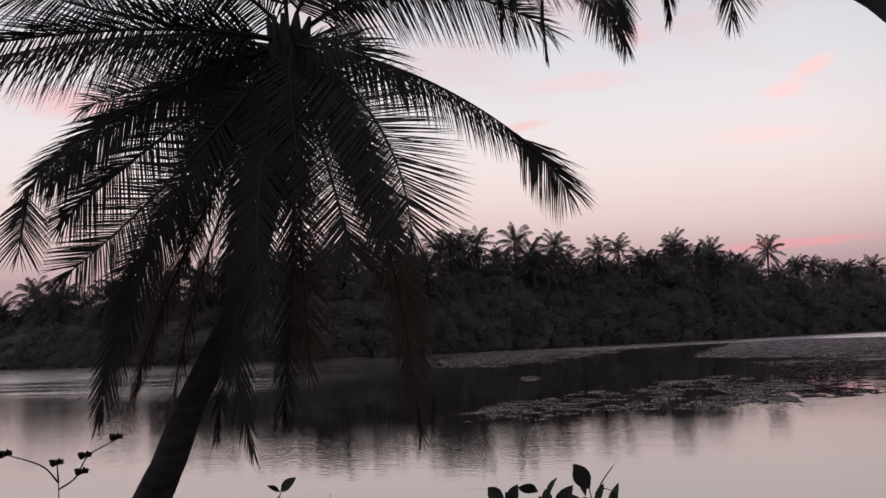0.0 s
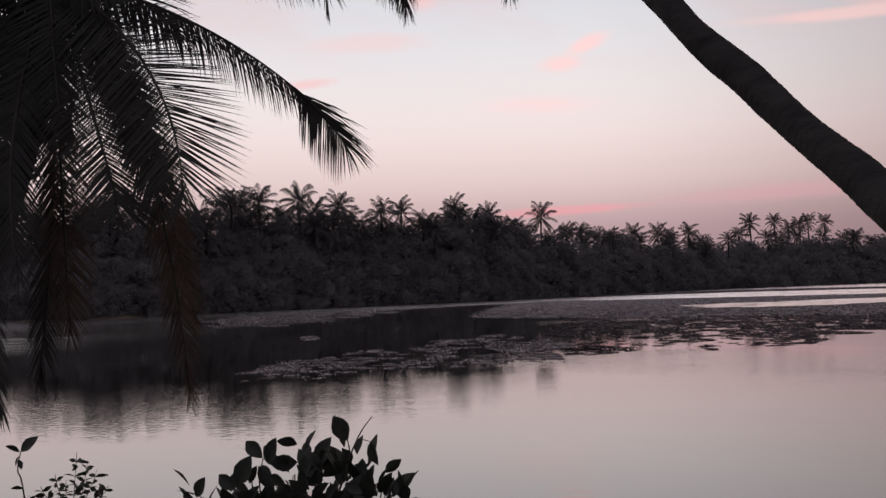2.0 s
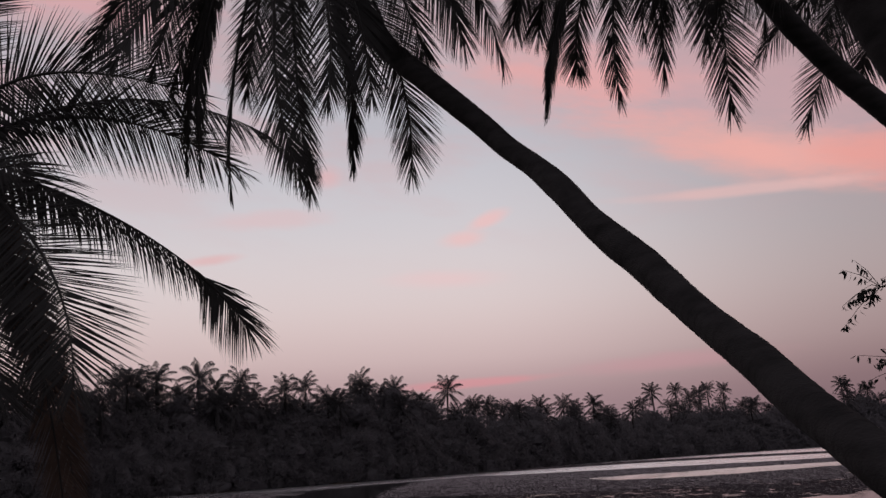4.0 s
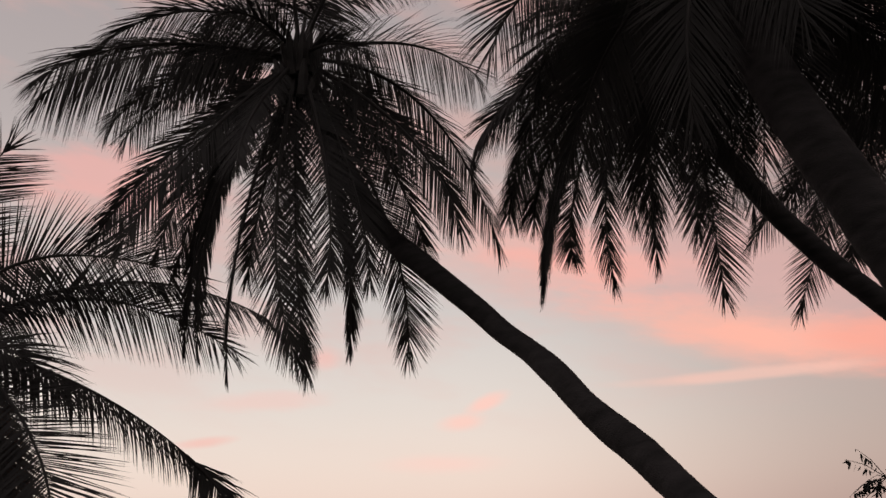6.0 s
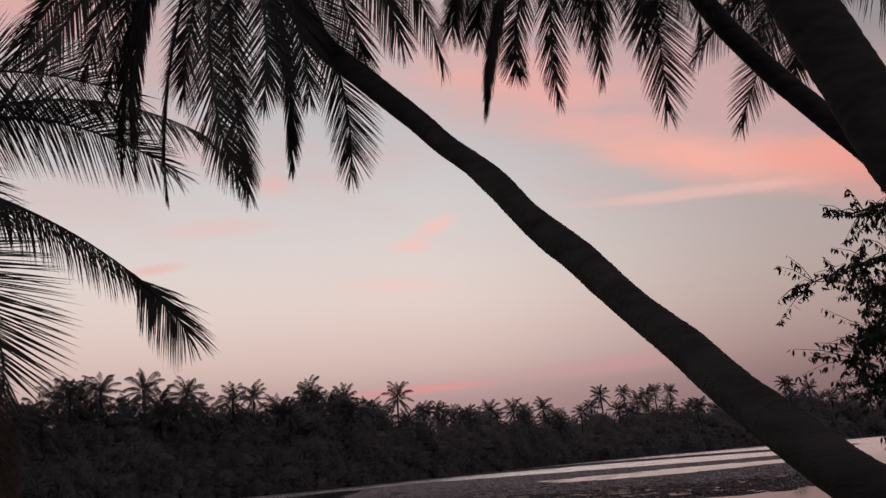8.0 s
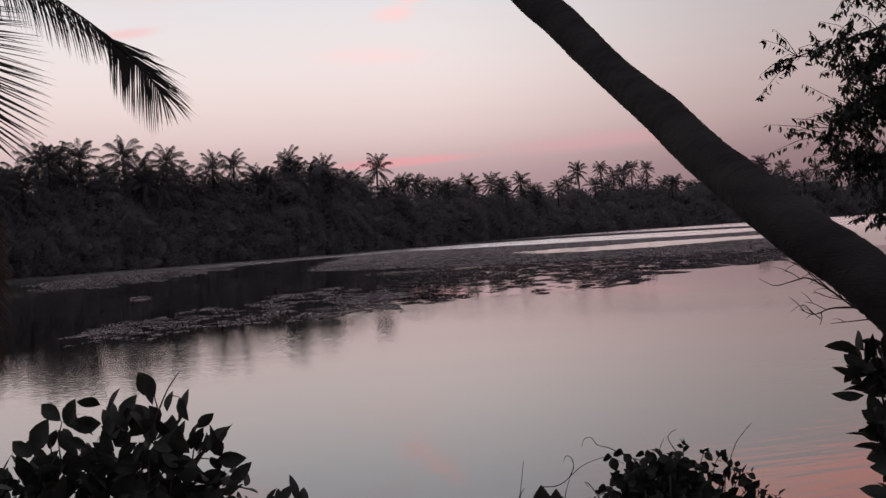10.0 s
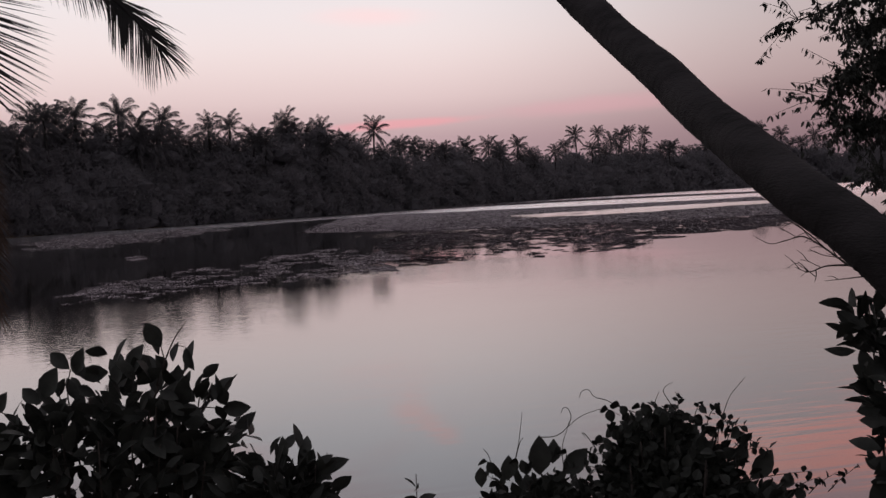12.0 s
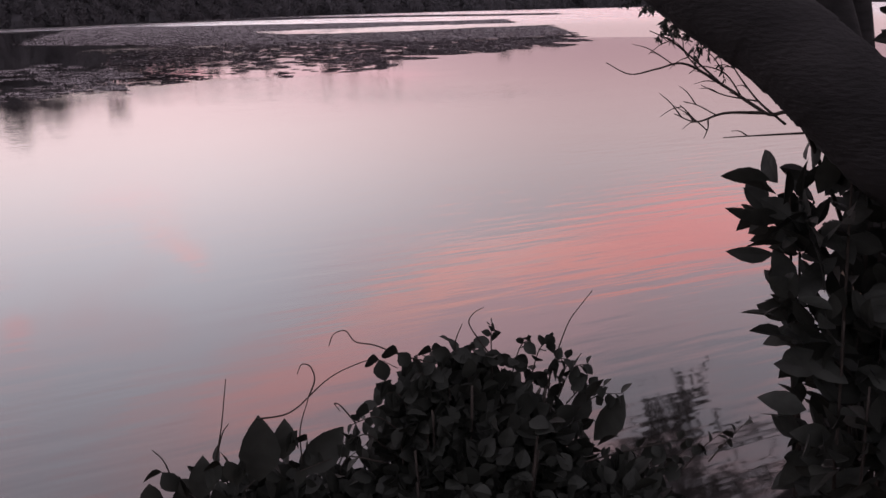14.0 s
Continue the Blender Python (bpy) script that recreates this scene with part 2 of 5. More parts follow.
    for value, lo, hi in ((sep_.outputs[1], 28.0, 46.0), (op("SUBTRACT", sep_.outputs[0], op("MULTIPLY", sep_.outputs[1], 0.15)), 1.8, 6.5)):
        n = nt.nodes.new("ShaderNodeMapRange")
        n.interpolation_type = "SMOOTHSTEP"
        nt.links.new(value, n.inputs[0])
        n.inputs[1].default_value, n.inputs[2].default_value = lo, hi
        east.append(n.outputs[0])
    breeze = op("MAXIMUM", op("MAXIMUM", reach.outputs[0], tongue), op("MULTIPLY", east[0], east[1]))
    far = soft(sep_.outputs[1], 62.0, 115.0)
    strength = op("ADD", op("MULTIPLY", op("MAXIMUM", op("MULTIPLY", op("MAXIMUM", reach.outputs[0], tongue), op("ADD", 0.10, op("MULTIPLY", deep, 0.35))), far), 0.19), 0.055)
    rough = op("ADD", 0.03, op("MULTIPLY", breeze, op("MULTIPLY", strength, op("ADD", 0.6, op("MULTIPLY", tex(0.3, 1.0, 20, 0.5, 4), 0.8)))))
    # a light breeze dulls the mirror on the upstream side
    upstream = op("MULTIPLY", soft(op("SUBTRACT", op("MULTIPLY", sep_.outputs[1], -0.297), sep_.outputs[0]), 0.0, 7.0), soft(sep_.outputs[1], 14.0, 24.0))
    rough = op("ADD", rough, op("MULTIPLY", upstream, op("ADD", 0.006, op("MULTIPLY", tex(0.3, 1.0, 8, 0.6, 4), 0.035))))
    near = op("MULTIPLY", soft(op("MULTIPLY", sep_.outputs[1], -1.0), -17.0, -8.0), soft(op("SUBTRACT", sep_.outputs[0], op("MULTIPLY", sep_.outputs[1], 0.1)), 0.0, 2.5))
    rough = op("ADD", rough, op("MULTIPLY", near, 0.03))
    nt.links.new(rough, b.inputs["Roughness"])
    ripple = op("MULTIPLY", tex(0.6, 1.6, 12, 5.0, 3), patch.outputs[0])
    swell = tex(0.5, 1.3, -8, 0.9, 2)
    cat_paw = op("MULTIPLY", soft(op("SUBTRACT", op("MULTIPLY", sep_.outputs[1], 0.18), sep_.outputs[0]), -1.5, 2.5), op("MULTIPLY", soft(sep_.outputs[1], 11.0, 17.0), soft(op("MULTIPLY", sep_.outputs[1], -1.0), -25.0, -20.0)))
    sparkle = op("MULTIPLY", op("MULTIPLY", tex(1.0, 0.9, 5, 8.0, 3), cat_paw), 0.0028)
    wavelets = op("MULTIPLY", op("MULTIPLY", tex(1.0, 0.8, 6, 7.0, 3), upstream), 0.0045)
    # fine rings run out from the near bank
    rings = op("MULTIPLY", tex(0.22, 1.5, 10, 4.2, 2), op("MULTIPLY", soft(op("MULTIPLY", sep_.outputs[1], -1.0), -15.0, -9.5), op("MAXIMUM", op("MULTIPLY", near, 0.8), soft(tex(0.5, 0.8, 0, 0.35, 2), 0.42, 0.62))))
    chop = op("MULTIPLY", tex(1.0, 0.6, 12, 2.6, 3), op("MULTIPLY", tongue, op("ADD", 0.012, op("MULTIPLY", deep, 0.012))))
    # added tilt of the water normal toward the near bank lifts what it mirrors
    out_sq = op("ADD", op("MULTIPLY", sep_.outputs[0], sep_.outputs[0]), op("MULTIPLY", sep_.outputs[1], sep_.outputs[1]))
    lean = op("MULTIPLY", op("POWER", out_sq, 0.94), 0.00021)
    # extra tilt past 58 m to the east makes those strips mirror brighter sky
    strip_tilt = op("MAXIMUM", 0.0, op("MINIMUM", op("SUBTRACT", op("POWER", out_sq, 0.5), 58.0), op("MULTIPLY", op("SUBTRACT", sep_.outputs[0], 14.0), 1.5)))
    chop = op("ADD", chop, op("ADD", lean, op("MULTIPLY", strip_tilt, 0.022)))
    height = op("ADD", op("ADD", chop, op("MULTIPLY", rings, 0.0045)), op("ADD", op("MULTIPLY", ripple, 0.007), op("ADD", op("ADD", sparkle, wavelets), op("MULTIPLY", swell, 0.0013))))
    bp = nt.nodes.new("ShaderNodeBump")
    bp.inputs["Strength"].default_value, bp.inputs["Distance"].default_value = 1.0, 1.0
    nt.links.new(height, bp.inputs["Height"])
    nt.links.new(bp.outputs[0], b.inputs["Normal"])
    return m


WATER = water_material()

# ---- building helpers ----


def mesh_object(name, verts, faces, mat, parent=None, label="", smooth=False):
    me = bpy.data.meshes.new(name)
    me.from_pydata([tuple(v) for v in verts], [], faces)
    me.materials.append(mat)
    if smooth:
        me.shade_smooth()
    ob = new(name, me)
    if parent:
        ob.parent = parent
    if label:
        ob["label"] = label
    return ob


def thing(name, at, label, category, group="", kind=""):
    ob = new(name)
    ob.location = at
    ob.empty_display_size = 0.2
    return tagged(ob, label, category, group, kind)


def spline(points, per):
    """A smooth line through points (any tuples of numbers), per steps between each two."""
    p = np.array(points, float)
    p = np.vstack([2 * p[0] - p[1], p, 2 * p[-1] - p[-2]])
    out = []
    for i in range(1, len(p) - 2):
        for k in range(per):
            u = k / per
            out.append(0.5 * ((2 * p[i]) + (p[i + 1] - p[i - 1]) * u + (2 * p[i - 1] - 5 * p[i] + 4 * p[i + 1] - p[i + 2]) * u * u
                              + (3 * p[i] - p[i - 1] - 3 * p[i + 1] + p[i + 2]) * u ** 3))
    out.append(p[-2])
    return np.array(out)


def tube(line, radii, sides, wobble=0.0, rng=None):
    """Vertices and faces of a round bar along a line."""
    verts, faces = [], []
    n = len(line)
    for i in range(n):
        t = Vector(line[min(i + 1, n - 1)]) - Vector(line[max(i - 1, 0)])
        t.normalize()
        a = t.cross(Vector((0.31, 0.86, 0.4))).normalized()
        b = t.cross(a)
        for k in range(sides):
            w = 2 * math.pi * k / sides
            r = radii[i] * (1 + (rng.uniform(-wobble, wobble) if rng else 0))
            verts.append(Vector(line[i]) + (a * math.cos(w) + b * math.sin(w)) * r)
    for i in range(n - 1):
        for k in range(sides):
            j = (k + 1) % sides
            faces.append((i * sides + k, i * sides + j, (i + 1) * sides + j, (i + 1) * sides + k))
    faces.append(tuple(range(sides))[::-1])
    faces.append(tuple((n - 1) * sides + k for k in range(sides)))
    return verts, faces


def frond_mesh(rng, ctrl, tip, leaf_len, spacing=0.022, droop=0.7, width=0.04, twist=0.0, skip=0.06, face=None, spread=1.0, foot=0.045):
    """One feathered palm frond from its foot at the origin: leaflets, then the midrib."""
    p0, p1, p2 = Vector((0, 0, 0)), Vector(ctrl), Vector(tip)
    length = (p1 - p0).length * 0.5 + (p2 - p1).length * 0.5 + (p2 - p0).length * 0.5
    flat = Vector((p1.x + p2.x, p1.y + p2.y, 0))
    flat = flat.normalized() if flat.length > 0.05 else Vector((1, 0, 0))
    across = Matrix.Rotation(twist, 3, flat) @ flat.cross(Vector((0, 0, 1)))
    if face:
        # the blade is turned to the light over the river
        run = (p2 - p0).normalized()
        across = Matrix.Rotation(twist, 3, run) @ run.cross(Vector(face)).normalized()

    def at(u):
        return p0 * (1 - u) ** 2 + p1 * 2 * u * (1 - u) + p2 * u * u

    def way(u):
        return ((p1 - p0) * (1 - u) + (p2 - p1) * u).normalized()
    lv, lf = [], []
    count = max(10, int(length * 0.86 / spacing))
    wind = rng.uniform(-0.12, 0.12)
    for i in range(count):
        u = 0.14 + 0.86 * (i + rng.uniform(-0.3, 0.3)) / (count - 1)
        u = min(max(u, 0.12), 1.0)
        t = way(u)
        s = (across - t * across.dot(t)).normalized()
        n = s.cross(t)
        for side in (-1, 1):
            if rng.random() < skip:
                continue
            open_a = radians((64 - 30 * u ** 2) * spread * (1.0 if u < 0.93 else rng.uniform(0.1, 0.9)) + rng.uniform(-3.5, 3.5))
            reach = leaf_len * (0.5 + 0.5 * math.sin(math.pi * (0.12 + 0.70 * u))) * (1 - 1.9 * max(0.0, u - 0.80)) * rng.uniform(0.92, 1.05)
            d0 = (s * side * math.sin(open_a) + t * math.cos(open_a) + n * rng.uniform(-0.1, 0.12)).normalized()
            pull = droop * rng.uniform(0.75, 1.25)
            d0 = (d0 + Vector((wind, 0, -pull))).normalized()
            d1 = (d0 + Vector((0, 0, -pull * 0.22))).normalized()
            d2 = (d1 + Vector((0, 0, -pull * 0.3))).normalized()
            a = at(u)
            b = a + d0 * reach * 0.28
            c = b + d1 * reach * 0.38
            e = c + d2 * reach * 0.34
            wv = t.cross(d0)
            wv = (d0.cross(wv)).normalized() if wv.length > 1e-4 else s
            w = width * rng.uniform(0.75, 1.15) * (1 - 0.35 * u) * 0.5
            k = len(lv)
            lv += [a - wv * w * 0.8, a + wv * w * 0.8, b - wv * w, b + wv * w, c - wv * w * 0.6, c + wv * w * 0.6, e]
            lf += [(k, k + 1, k + 3, k + 2), (k + 2, k + 3, k + 5, k + 4), (k + 4, k + 5, k + 6)]
    steps = 18
    line = [at(i / steps) for i in range(steps + 1)]
    rad = [0.019 * (1 - 0.9 * i / steps) + 0.002 for i in range(steps + 1)]
    rad[0] = foot
    rv, rf = tube(line, rad, 6)
    return lv, lf, rv, rf


def palm_trunk(rng, rows, parent, base):
    """A ringed, slightly uneven coconut trunk along rows of (x, y, z, radius)."""
    line = spline(rows, 26)
    pos = [Vector(r[:3]) - Vector(base) for r in line]
    run, rad = 0.0, []
    for i, r in enumerate(line):
        if i:
            run += (pos[i] - pos[i - 1]).length
        ring = (run / 0.075) % 1.0
        rad.append(r[3] * (1.0 + 0.022 * (1 - ring) + 0.04 * noise.noise((run * 2.2, base[0], 0)) + 0.02 * noise.noise((run * 9, base[1], 3))))
    v, f = tube(pos, rad, 18, 0.012, rng)
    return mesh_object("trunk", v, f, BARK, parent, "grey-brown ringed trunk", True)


def palm(name, base, crown, trunk_rows, fronds, label, seed, spacing=0.0165, width=0.0145, extra=(), doubles=0, face=None, narrow=1.0):
    """A palm: trunk, crown shaft and every frond of its own, each with its midrib."""
    rng = random.Random(seed)
    root = thing(name, base, label, "palm tree", "palms on the near bank")
    palm_trunk(rng, trunk_rows, root, base)
    foot = Vector(crown) - Vector(base)
    sheath = []
    for i in range(26):
        a, h = i * 2.4, rng.uniform(-0.28, 0.12)
        out = Vector((math.cos(a), math.sin(a), 0))
        sheath.append((foot + out * 0.10 + Vector((0, 0, h - 0.18)), foot + out * rng.uniform(0.14, 0.24) + Vector((0, 0, h + rng.uniform(0.0, 0.2)))))
    sv, sf = [], []
    for a, b in sheath:
        v, f = tube([a, (a + b) * 0.5 + Vector((0, 0, 0.02)), b], [0.05, 0.045, 0.015], 6)
        sf += [tuple(q + len(sv) for q in face) for face in f]
        sv += v
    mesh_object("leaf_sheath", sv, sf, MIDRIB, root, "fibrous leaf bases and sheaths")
    # younger fronds of the upper crown: how many, their reach, and how steeply they rise
    young = []
    for n, reach, low, high, a0, a1 in extra:
        for i in range(n):
            w, lift = radians(a0 + (a1 - a0) * (i + rng.uniform(0.2, 0.8)) / n), radians(rng.uniform(low, high))
            r = reach * rng.uniform(0.85, 1.1)
            d = Vector((math.sin(w), math.cos(w), 0))
            young.append((d * r * 0.5 * math.cos(lift) + Vector((0, 0, r * 0.6 * math.sin(lift) + 0.1)),
                          d * r * (0.55 + 0.35 * math.cos(lift)) + Vector((0, 0, r * (0.75 * math.sin(lift) - 0.35))), 0.55, 0, 0.6, 0.9))
    # older fronds hang in pairs, one close behind the other
    fronds = [tuple(row) + (1.0,) * (6 - len(row)) for row in fronds]
    for ctrl, tip, leaf_len, dry, hang, spread in fronds[:doubles]:
        off = Vector((rng.uniform(-0.22, 0.22), rng.uniform(0.1, 0.5), rng.uniform(-0.05, 0.25)))
        young.append((Vector(ctrl) + off * 0.5, Vector(tip) + off, leaf_len, dry, hang, spread))
    for ctrl, tip, leaf_len, dry, hang, spread in fronds + young:
        lv, lf, rv, rf = frond_mesh(rng, ctrl, tip, leaf_len * (2.0 - narrow) ** 0.7, spacing, hang * rng.uniform(0.85, 1.2), width, rng.uniform(-0.4, 0.4), 0.12 if dry else 0.04, face if hang < 0.8 and rng.random() < 0.9 else None, spread * narrow)
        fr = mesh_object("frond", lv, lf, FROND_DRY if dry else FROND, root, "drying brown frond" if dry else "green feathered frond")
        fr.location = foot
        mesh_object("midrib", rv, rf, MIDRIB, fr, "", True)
    return root


# ---- the ground, the river and the far bank ----
BANK = [(-400, 120), (-160, 100), (-67, 95), (-26, 88), (-18, 103), (-9, 112), (4, 124), (17.7, 140), (54, 198), (110, 270), (200, 340), (330, 400), (700, 520), (2500, 900)]
EDGE = [(-400, 16), (-30, 12), (-9, 9.0), (-5, 8.4), (-3, 7.6), (-1.6, 5.2), (0, 4.4), (1.5, 3.6), (3, 3.3), (4, 3.5), (5, 4.3), (6, 5.7), (9, 7.5), (14, 8.5), (40, 12), (2500, 60)]


def along(line, x):
    for (x0, y0), (x1, y1) in zip(line, line[1:]):
        if x0 <= x <= x1:
            return y0 + (y1 - y0) * (x - x0) / (x1 - x0)
    return line[0][1] if x < line[0][0] else line[-1][1]


def ground_height(x, y):
    near = along(EDGE, x) - y
    far = y - along(BANK, x)
    s = max(near, far * 0.5)
    rough = 0.06 * noise.noise((x * 0.6, y * 0.6, 0)) + 0.03 * noise.noise((x * 2.1, y * 2.1, 5))
    if s <= 0:
        return max(-1.2, s * 0.35) - 0.05 + rough * 0.5
    return min(0.5, s * 0.35) + rough - 0.02


def build_ground():
    def axis(step0, far):
        out, v, st = [0.0], 0.0, step0
        while v < far:
            v += st
            st = st if v < 12 else st * 1.13
            out.append(v)
        return [-q for q in out[:0:-1]] + out
    xs, ys = axis(0.45, 3500), axis(0.45, 3500)
    verts = [(x, y, ground_height(x, y)) for y in ys for x in xs]
    nx = len(xs)
    faces = [(j * nx + i, j * nx + i + 1, (j + 1) * nx + i + 1, (j + 1) * nx + i) for j in range(len(ys) - 1) for i in range(nx - 1)]
    g = mesh_object("ground", verts, faces, EARTH, smooth=True)
    return tagged(g, "dark earth of the river banks and bed", "ground", kind="structure")


build_ground()
w = mesh_object("water", [(-3400, -60, 0), (3400, -60, 0), (3400, 3400, 0), (-3400, 3400, 0)], [(0, 1, 2, 3)], WATER)
tagged(w, "calm river water mirroring the dusk sky", "water", kind="structure")

# woods on the far bank: canopy height by direction, in degrees and metres
CANOPY = [(-60, 6.5), (-36, 6.9), (-32, 7.7), (-26, 9.0), (-19, 9.9), (-11, 11.7), (-5, 12.0), (-1.5, 10.9), (1.2, 10.4), (3.2, 12.7), (5.3, 13.2), (7, 11.7), (10, 10.9),
          (15, 12.2), (18.7, 12.9), (20.4, 15.8), (25.2, 16.9), (31, 20.5), (36, 20.0), (60, 22.0)]


PALMS_WEST = [(-69.6, 106.0, 10.7), (-63.4, 102.4, 9.4), (-55.3, 100.2, 10.0), (-48.5, 99.0, 10.9), (-43.3, 102.6, 11.9), (-37.4, 101.2, 12.1), (-30.1, 97.9, 12.4), (-27.9, 95.7, 12.4), (-19.5, 109.4, 14.0), (-18.0, 113.9, 14.2), (-15.9, 114.6, 15.0), (-11.7, 120.7, 15.7), (-7.0, 125.4, 15.3), (-4.1, 123.6, 12.0), (-1.4, 125.6, 13.9), (1.3, 134.9, 14.8), (4.7, 133.1, 11.9), (9.3, 138.7, 15.3), (12.5, 144.4, 14.1), (15.4, 152.2, 15.2), (20.7, 157.5, 13.4), (26.2, 166.0, 16.4)]
PALMS_EAST = [(33.7, 180.7, 13.5), (36.5, 181.4, 14.0), (42.0, 193.8, 13.6), (46.8, 202.7, 13.7), (53.5, 208.6, 15.2), (63.5, 224.6, 15.9), (68.3, 231.5, 15.5), (74.1, 234.8, 16.7), (83.9, 254.3, 15.1), (107.9, 281.7, 22.1), (119.0, 290.4, 22.7), (129.8, 305.7, 21.4), (130.7, 298.6, 22.1), (143.0, 319.8, 24.6), (149.2, 320.4, 24.2), (172.1, 344.1, 19.9), (230.1, 376.1, 27.5), (231.1, 381.0, 28.9), (241.9, 379.5, 26.5), (281.3, 412.6, 26.4)]
PALM_TOPS = [(math.degrees(math.atan2(x, y)), z, 110.0 / math.hypot(x, y)) for x, y, z in PALMS_WEST + PALMS_EAST]


def build_woods():
    """One lumpy mass of crowns along the bank, covered with leaf sprays."""
    rng = random.Random(11)
    v, f = [], []
    # stations along the bank, seen from the river
    stations, az = [], -60.0
    while az < 56:
        a = radians(az)
        d = 60.0
        while d < 1200 and d * math.cos(a) < along(BANK, d * math.sin(a)):
            d += 1.0
        stations.append((a, d, az))
        az += math.degrees(0.9 / 110)
    smooth = [sum(stations[min(max(i + k, 0), len(stations) - 1)][1] for k in range(-6, 7)) / 13 for i in range(len(stations))]
    levels = 15

    def canopy(az_, d_):
        s = math.radians(az_) * 110
        # rounded crowns side by side
        lump = 2.2 * (0.55 - abs(noise.noise((s * 0.11, 2, 0)))) + 2.0 * (0.5 - abs(noise.noise((s * 0.23, 7, 0)))) + 0.8 * noise.noise((s * 0.7, 4, 0))
        top_ = along(CANOPY, az_) - 2.3 * max(1.0, d_ / 125) + lump * d_ / 130
        # trees crowd up under the crowns of the palms
        for az_p, z_p, w_p in PALM_TOPS:
            if abs(az_ - az_p) < 2.5:
                top_ = max(top_, z_p - 3.4 / w_p - 1.6 * ((az_ - az_p) / w_p) ** 2 + 0.5 * noise.noise((s * 1.3, 9, 0)))
        return top_
    pts = []
    for (a, _, az_), d in zip(stations, smooth):
        top = canopy(az_, d)
        for k in range(levels + 1):
            u = k / levels
            s = math.radians(az_) * 110
            back = 0.6 + 9.0 * u ** 2.2 * d / 130 + (1.5 * noise.noise((s * 0.25, u * 5, 1)) + 0.9 * noise.noise((s * 0.8, u * 11, 3))) * d / 130
            z = 0.15 + (top * 0.80 - 0.15) * (u ** 0.85)
            dd = d + back
            pts.append(Vector((dd * math.sin(a), dd * math.cos(a), z)))
        pts.append(Vector(((d + 22) * math.sin(a), (d + 22) * math.cos(a), 0.0)))
    v += pts
    m = levels + 2
    for i in range(len(stations) - 1):
        for k in range(m - 1):
            f.append((i * m + k, i * m + k + 1, (i + 1) * m + k + 1, (i + 1) * m + k))
    # single crowns, low at the water and tall behind, each a heap of leafy clumps
    clumps = []

    def crown(c, rx, rz):
        base, rows_, cols = len(v), 7, 10
        seed = rng.uniform(0, 99)
        for r in range(rows_ + 1):
            for q in range(cols):
                h, a = -math.pi / 2 + math.pi * r / rows_, 2 * math.pi * q / cols
                n = Vector((math.cos(h) * math.cos(a), math.cos(h) * math.sin(a), math.sin(h)))
                k = 0.62 + 0.3 * noise.noise(n * 1.7 + Vector((seed, 0, 0)))
                v.append(c + Vector((n.x * rx * k, n.y * rx * k, n.z * rz * k)))
        for r in range(rows_):
            for q in range(cols):
                f.append((base + r * cols + q, base + r * cols + (q + 1) % cols, base + (r + 1) * cols + (q + 1) % cols, base + (r + 1) * cols + q))
        for _ in range(15):
            h, a = rng.uniform(-0.5, 1.0), rng.uniform(0, 6.28)
            w = math.sqrt(max(0.0, 1 - h * h)) * rng.uniform(0.6, 1.0)
            clumps.append((c.x + rx * w * math.cos(a), c.y + rx * w * math.sin(a), max(0.3, c.z + rz * h * rng.uniform(0.75, 1.05)), rx * rng.uniform(0.26, 0.46)))
    az = -58.0
    while az < 54:
        i = min(len(stations) - 1, int((az + 60) / math.degrees(0.9 / 110)))
        d, top = smooth[i], canopy(stations[i][2], smooth[i])
        g = d / 120
        for back, part_ in ((1.0, 0.18), (1.6, 0.36), (3.0, 0.58), (6.0, 0.82), (8.5, 0.98)):
            a = radians(az + rng.uniform(-0.5, 0.5))
            part_ *= 1.0 - 0.06 * min(1.0, max(0.0, g - 1.25))
            rx, rz = rng.uniform(1.5, 2.5) * g, rng.uniform(1.5, 2.4) * g ** 0.5
            h = top * part_ * rng.uniform(0.9, 1.06) - rz * 0.8
            crown(Vector(((d + back * g) * math.sin(a), (d + back * g) * math.cos(a), max(0.6, h))), rx, rz)
        az += math.degrees(2.0 / 120)
    # leaf sprays fill every clump, turned all ways
    gen = np.random.default_rng(12)
    cl = np.repeat(np.array(clumps), 72, axis=0)
    n_ = len(cl)
    mid = cl[:, :3] + gen.normal(0, 0.5, (n_, 3)) * cl[:, 3:]
    mid[:, 2] = np.maximum(mid[:, 2], 0.15)
    s_ = gen.normal(0, 1, (n_, 3))
    s_ /= np.linalg.norm(s_, axis=1, keepdims=True)
    t_ = np.cross(s_, gen.normal(0, 1, (n_, 3)))
    t_ /= np.linalg.norm(t_, axis=1, keepdims=True)
    size = gen.uniform(0.09, 0.25, (n_, 1)) * np.linalg.norm(mid[:, :2], axis=1, keepdims=True) / 120
    quad = np.stack([mid - s_ * size, mid + t_ * size * 0.5, mid + s_ * size, mid - t_ * size * 0.5], 1).reshape(-1, 3)
    first = len(v)
    v = [tuple(q) for q in v] + quad.tolist()
    f += [(k, k + 1, k + 2, k + 3) for k in range(first, first + 4 * n_, 4)]
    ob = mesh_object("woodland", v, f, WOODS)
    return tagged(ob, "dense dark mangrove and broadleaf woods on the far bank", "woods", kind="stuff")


build_woods()


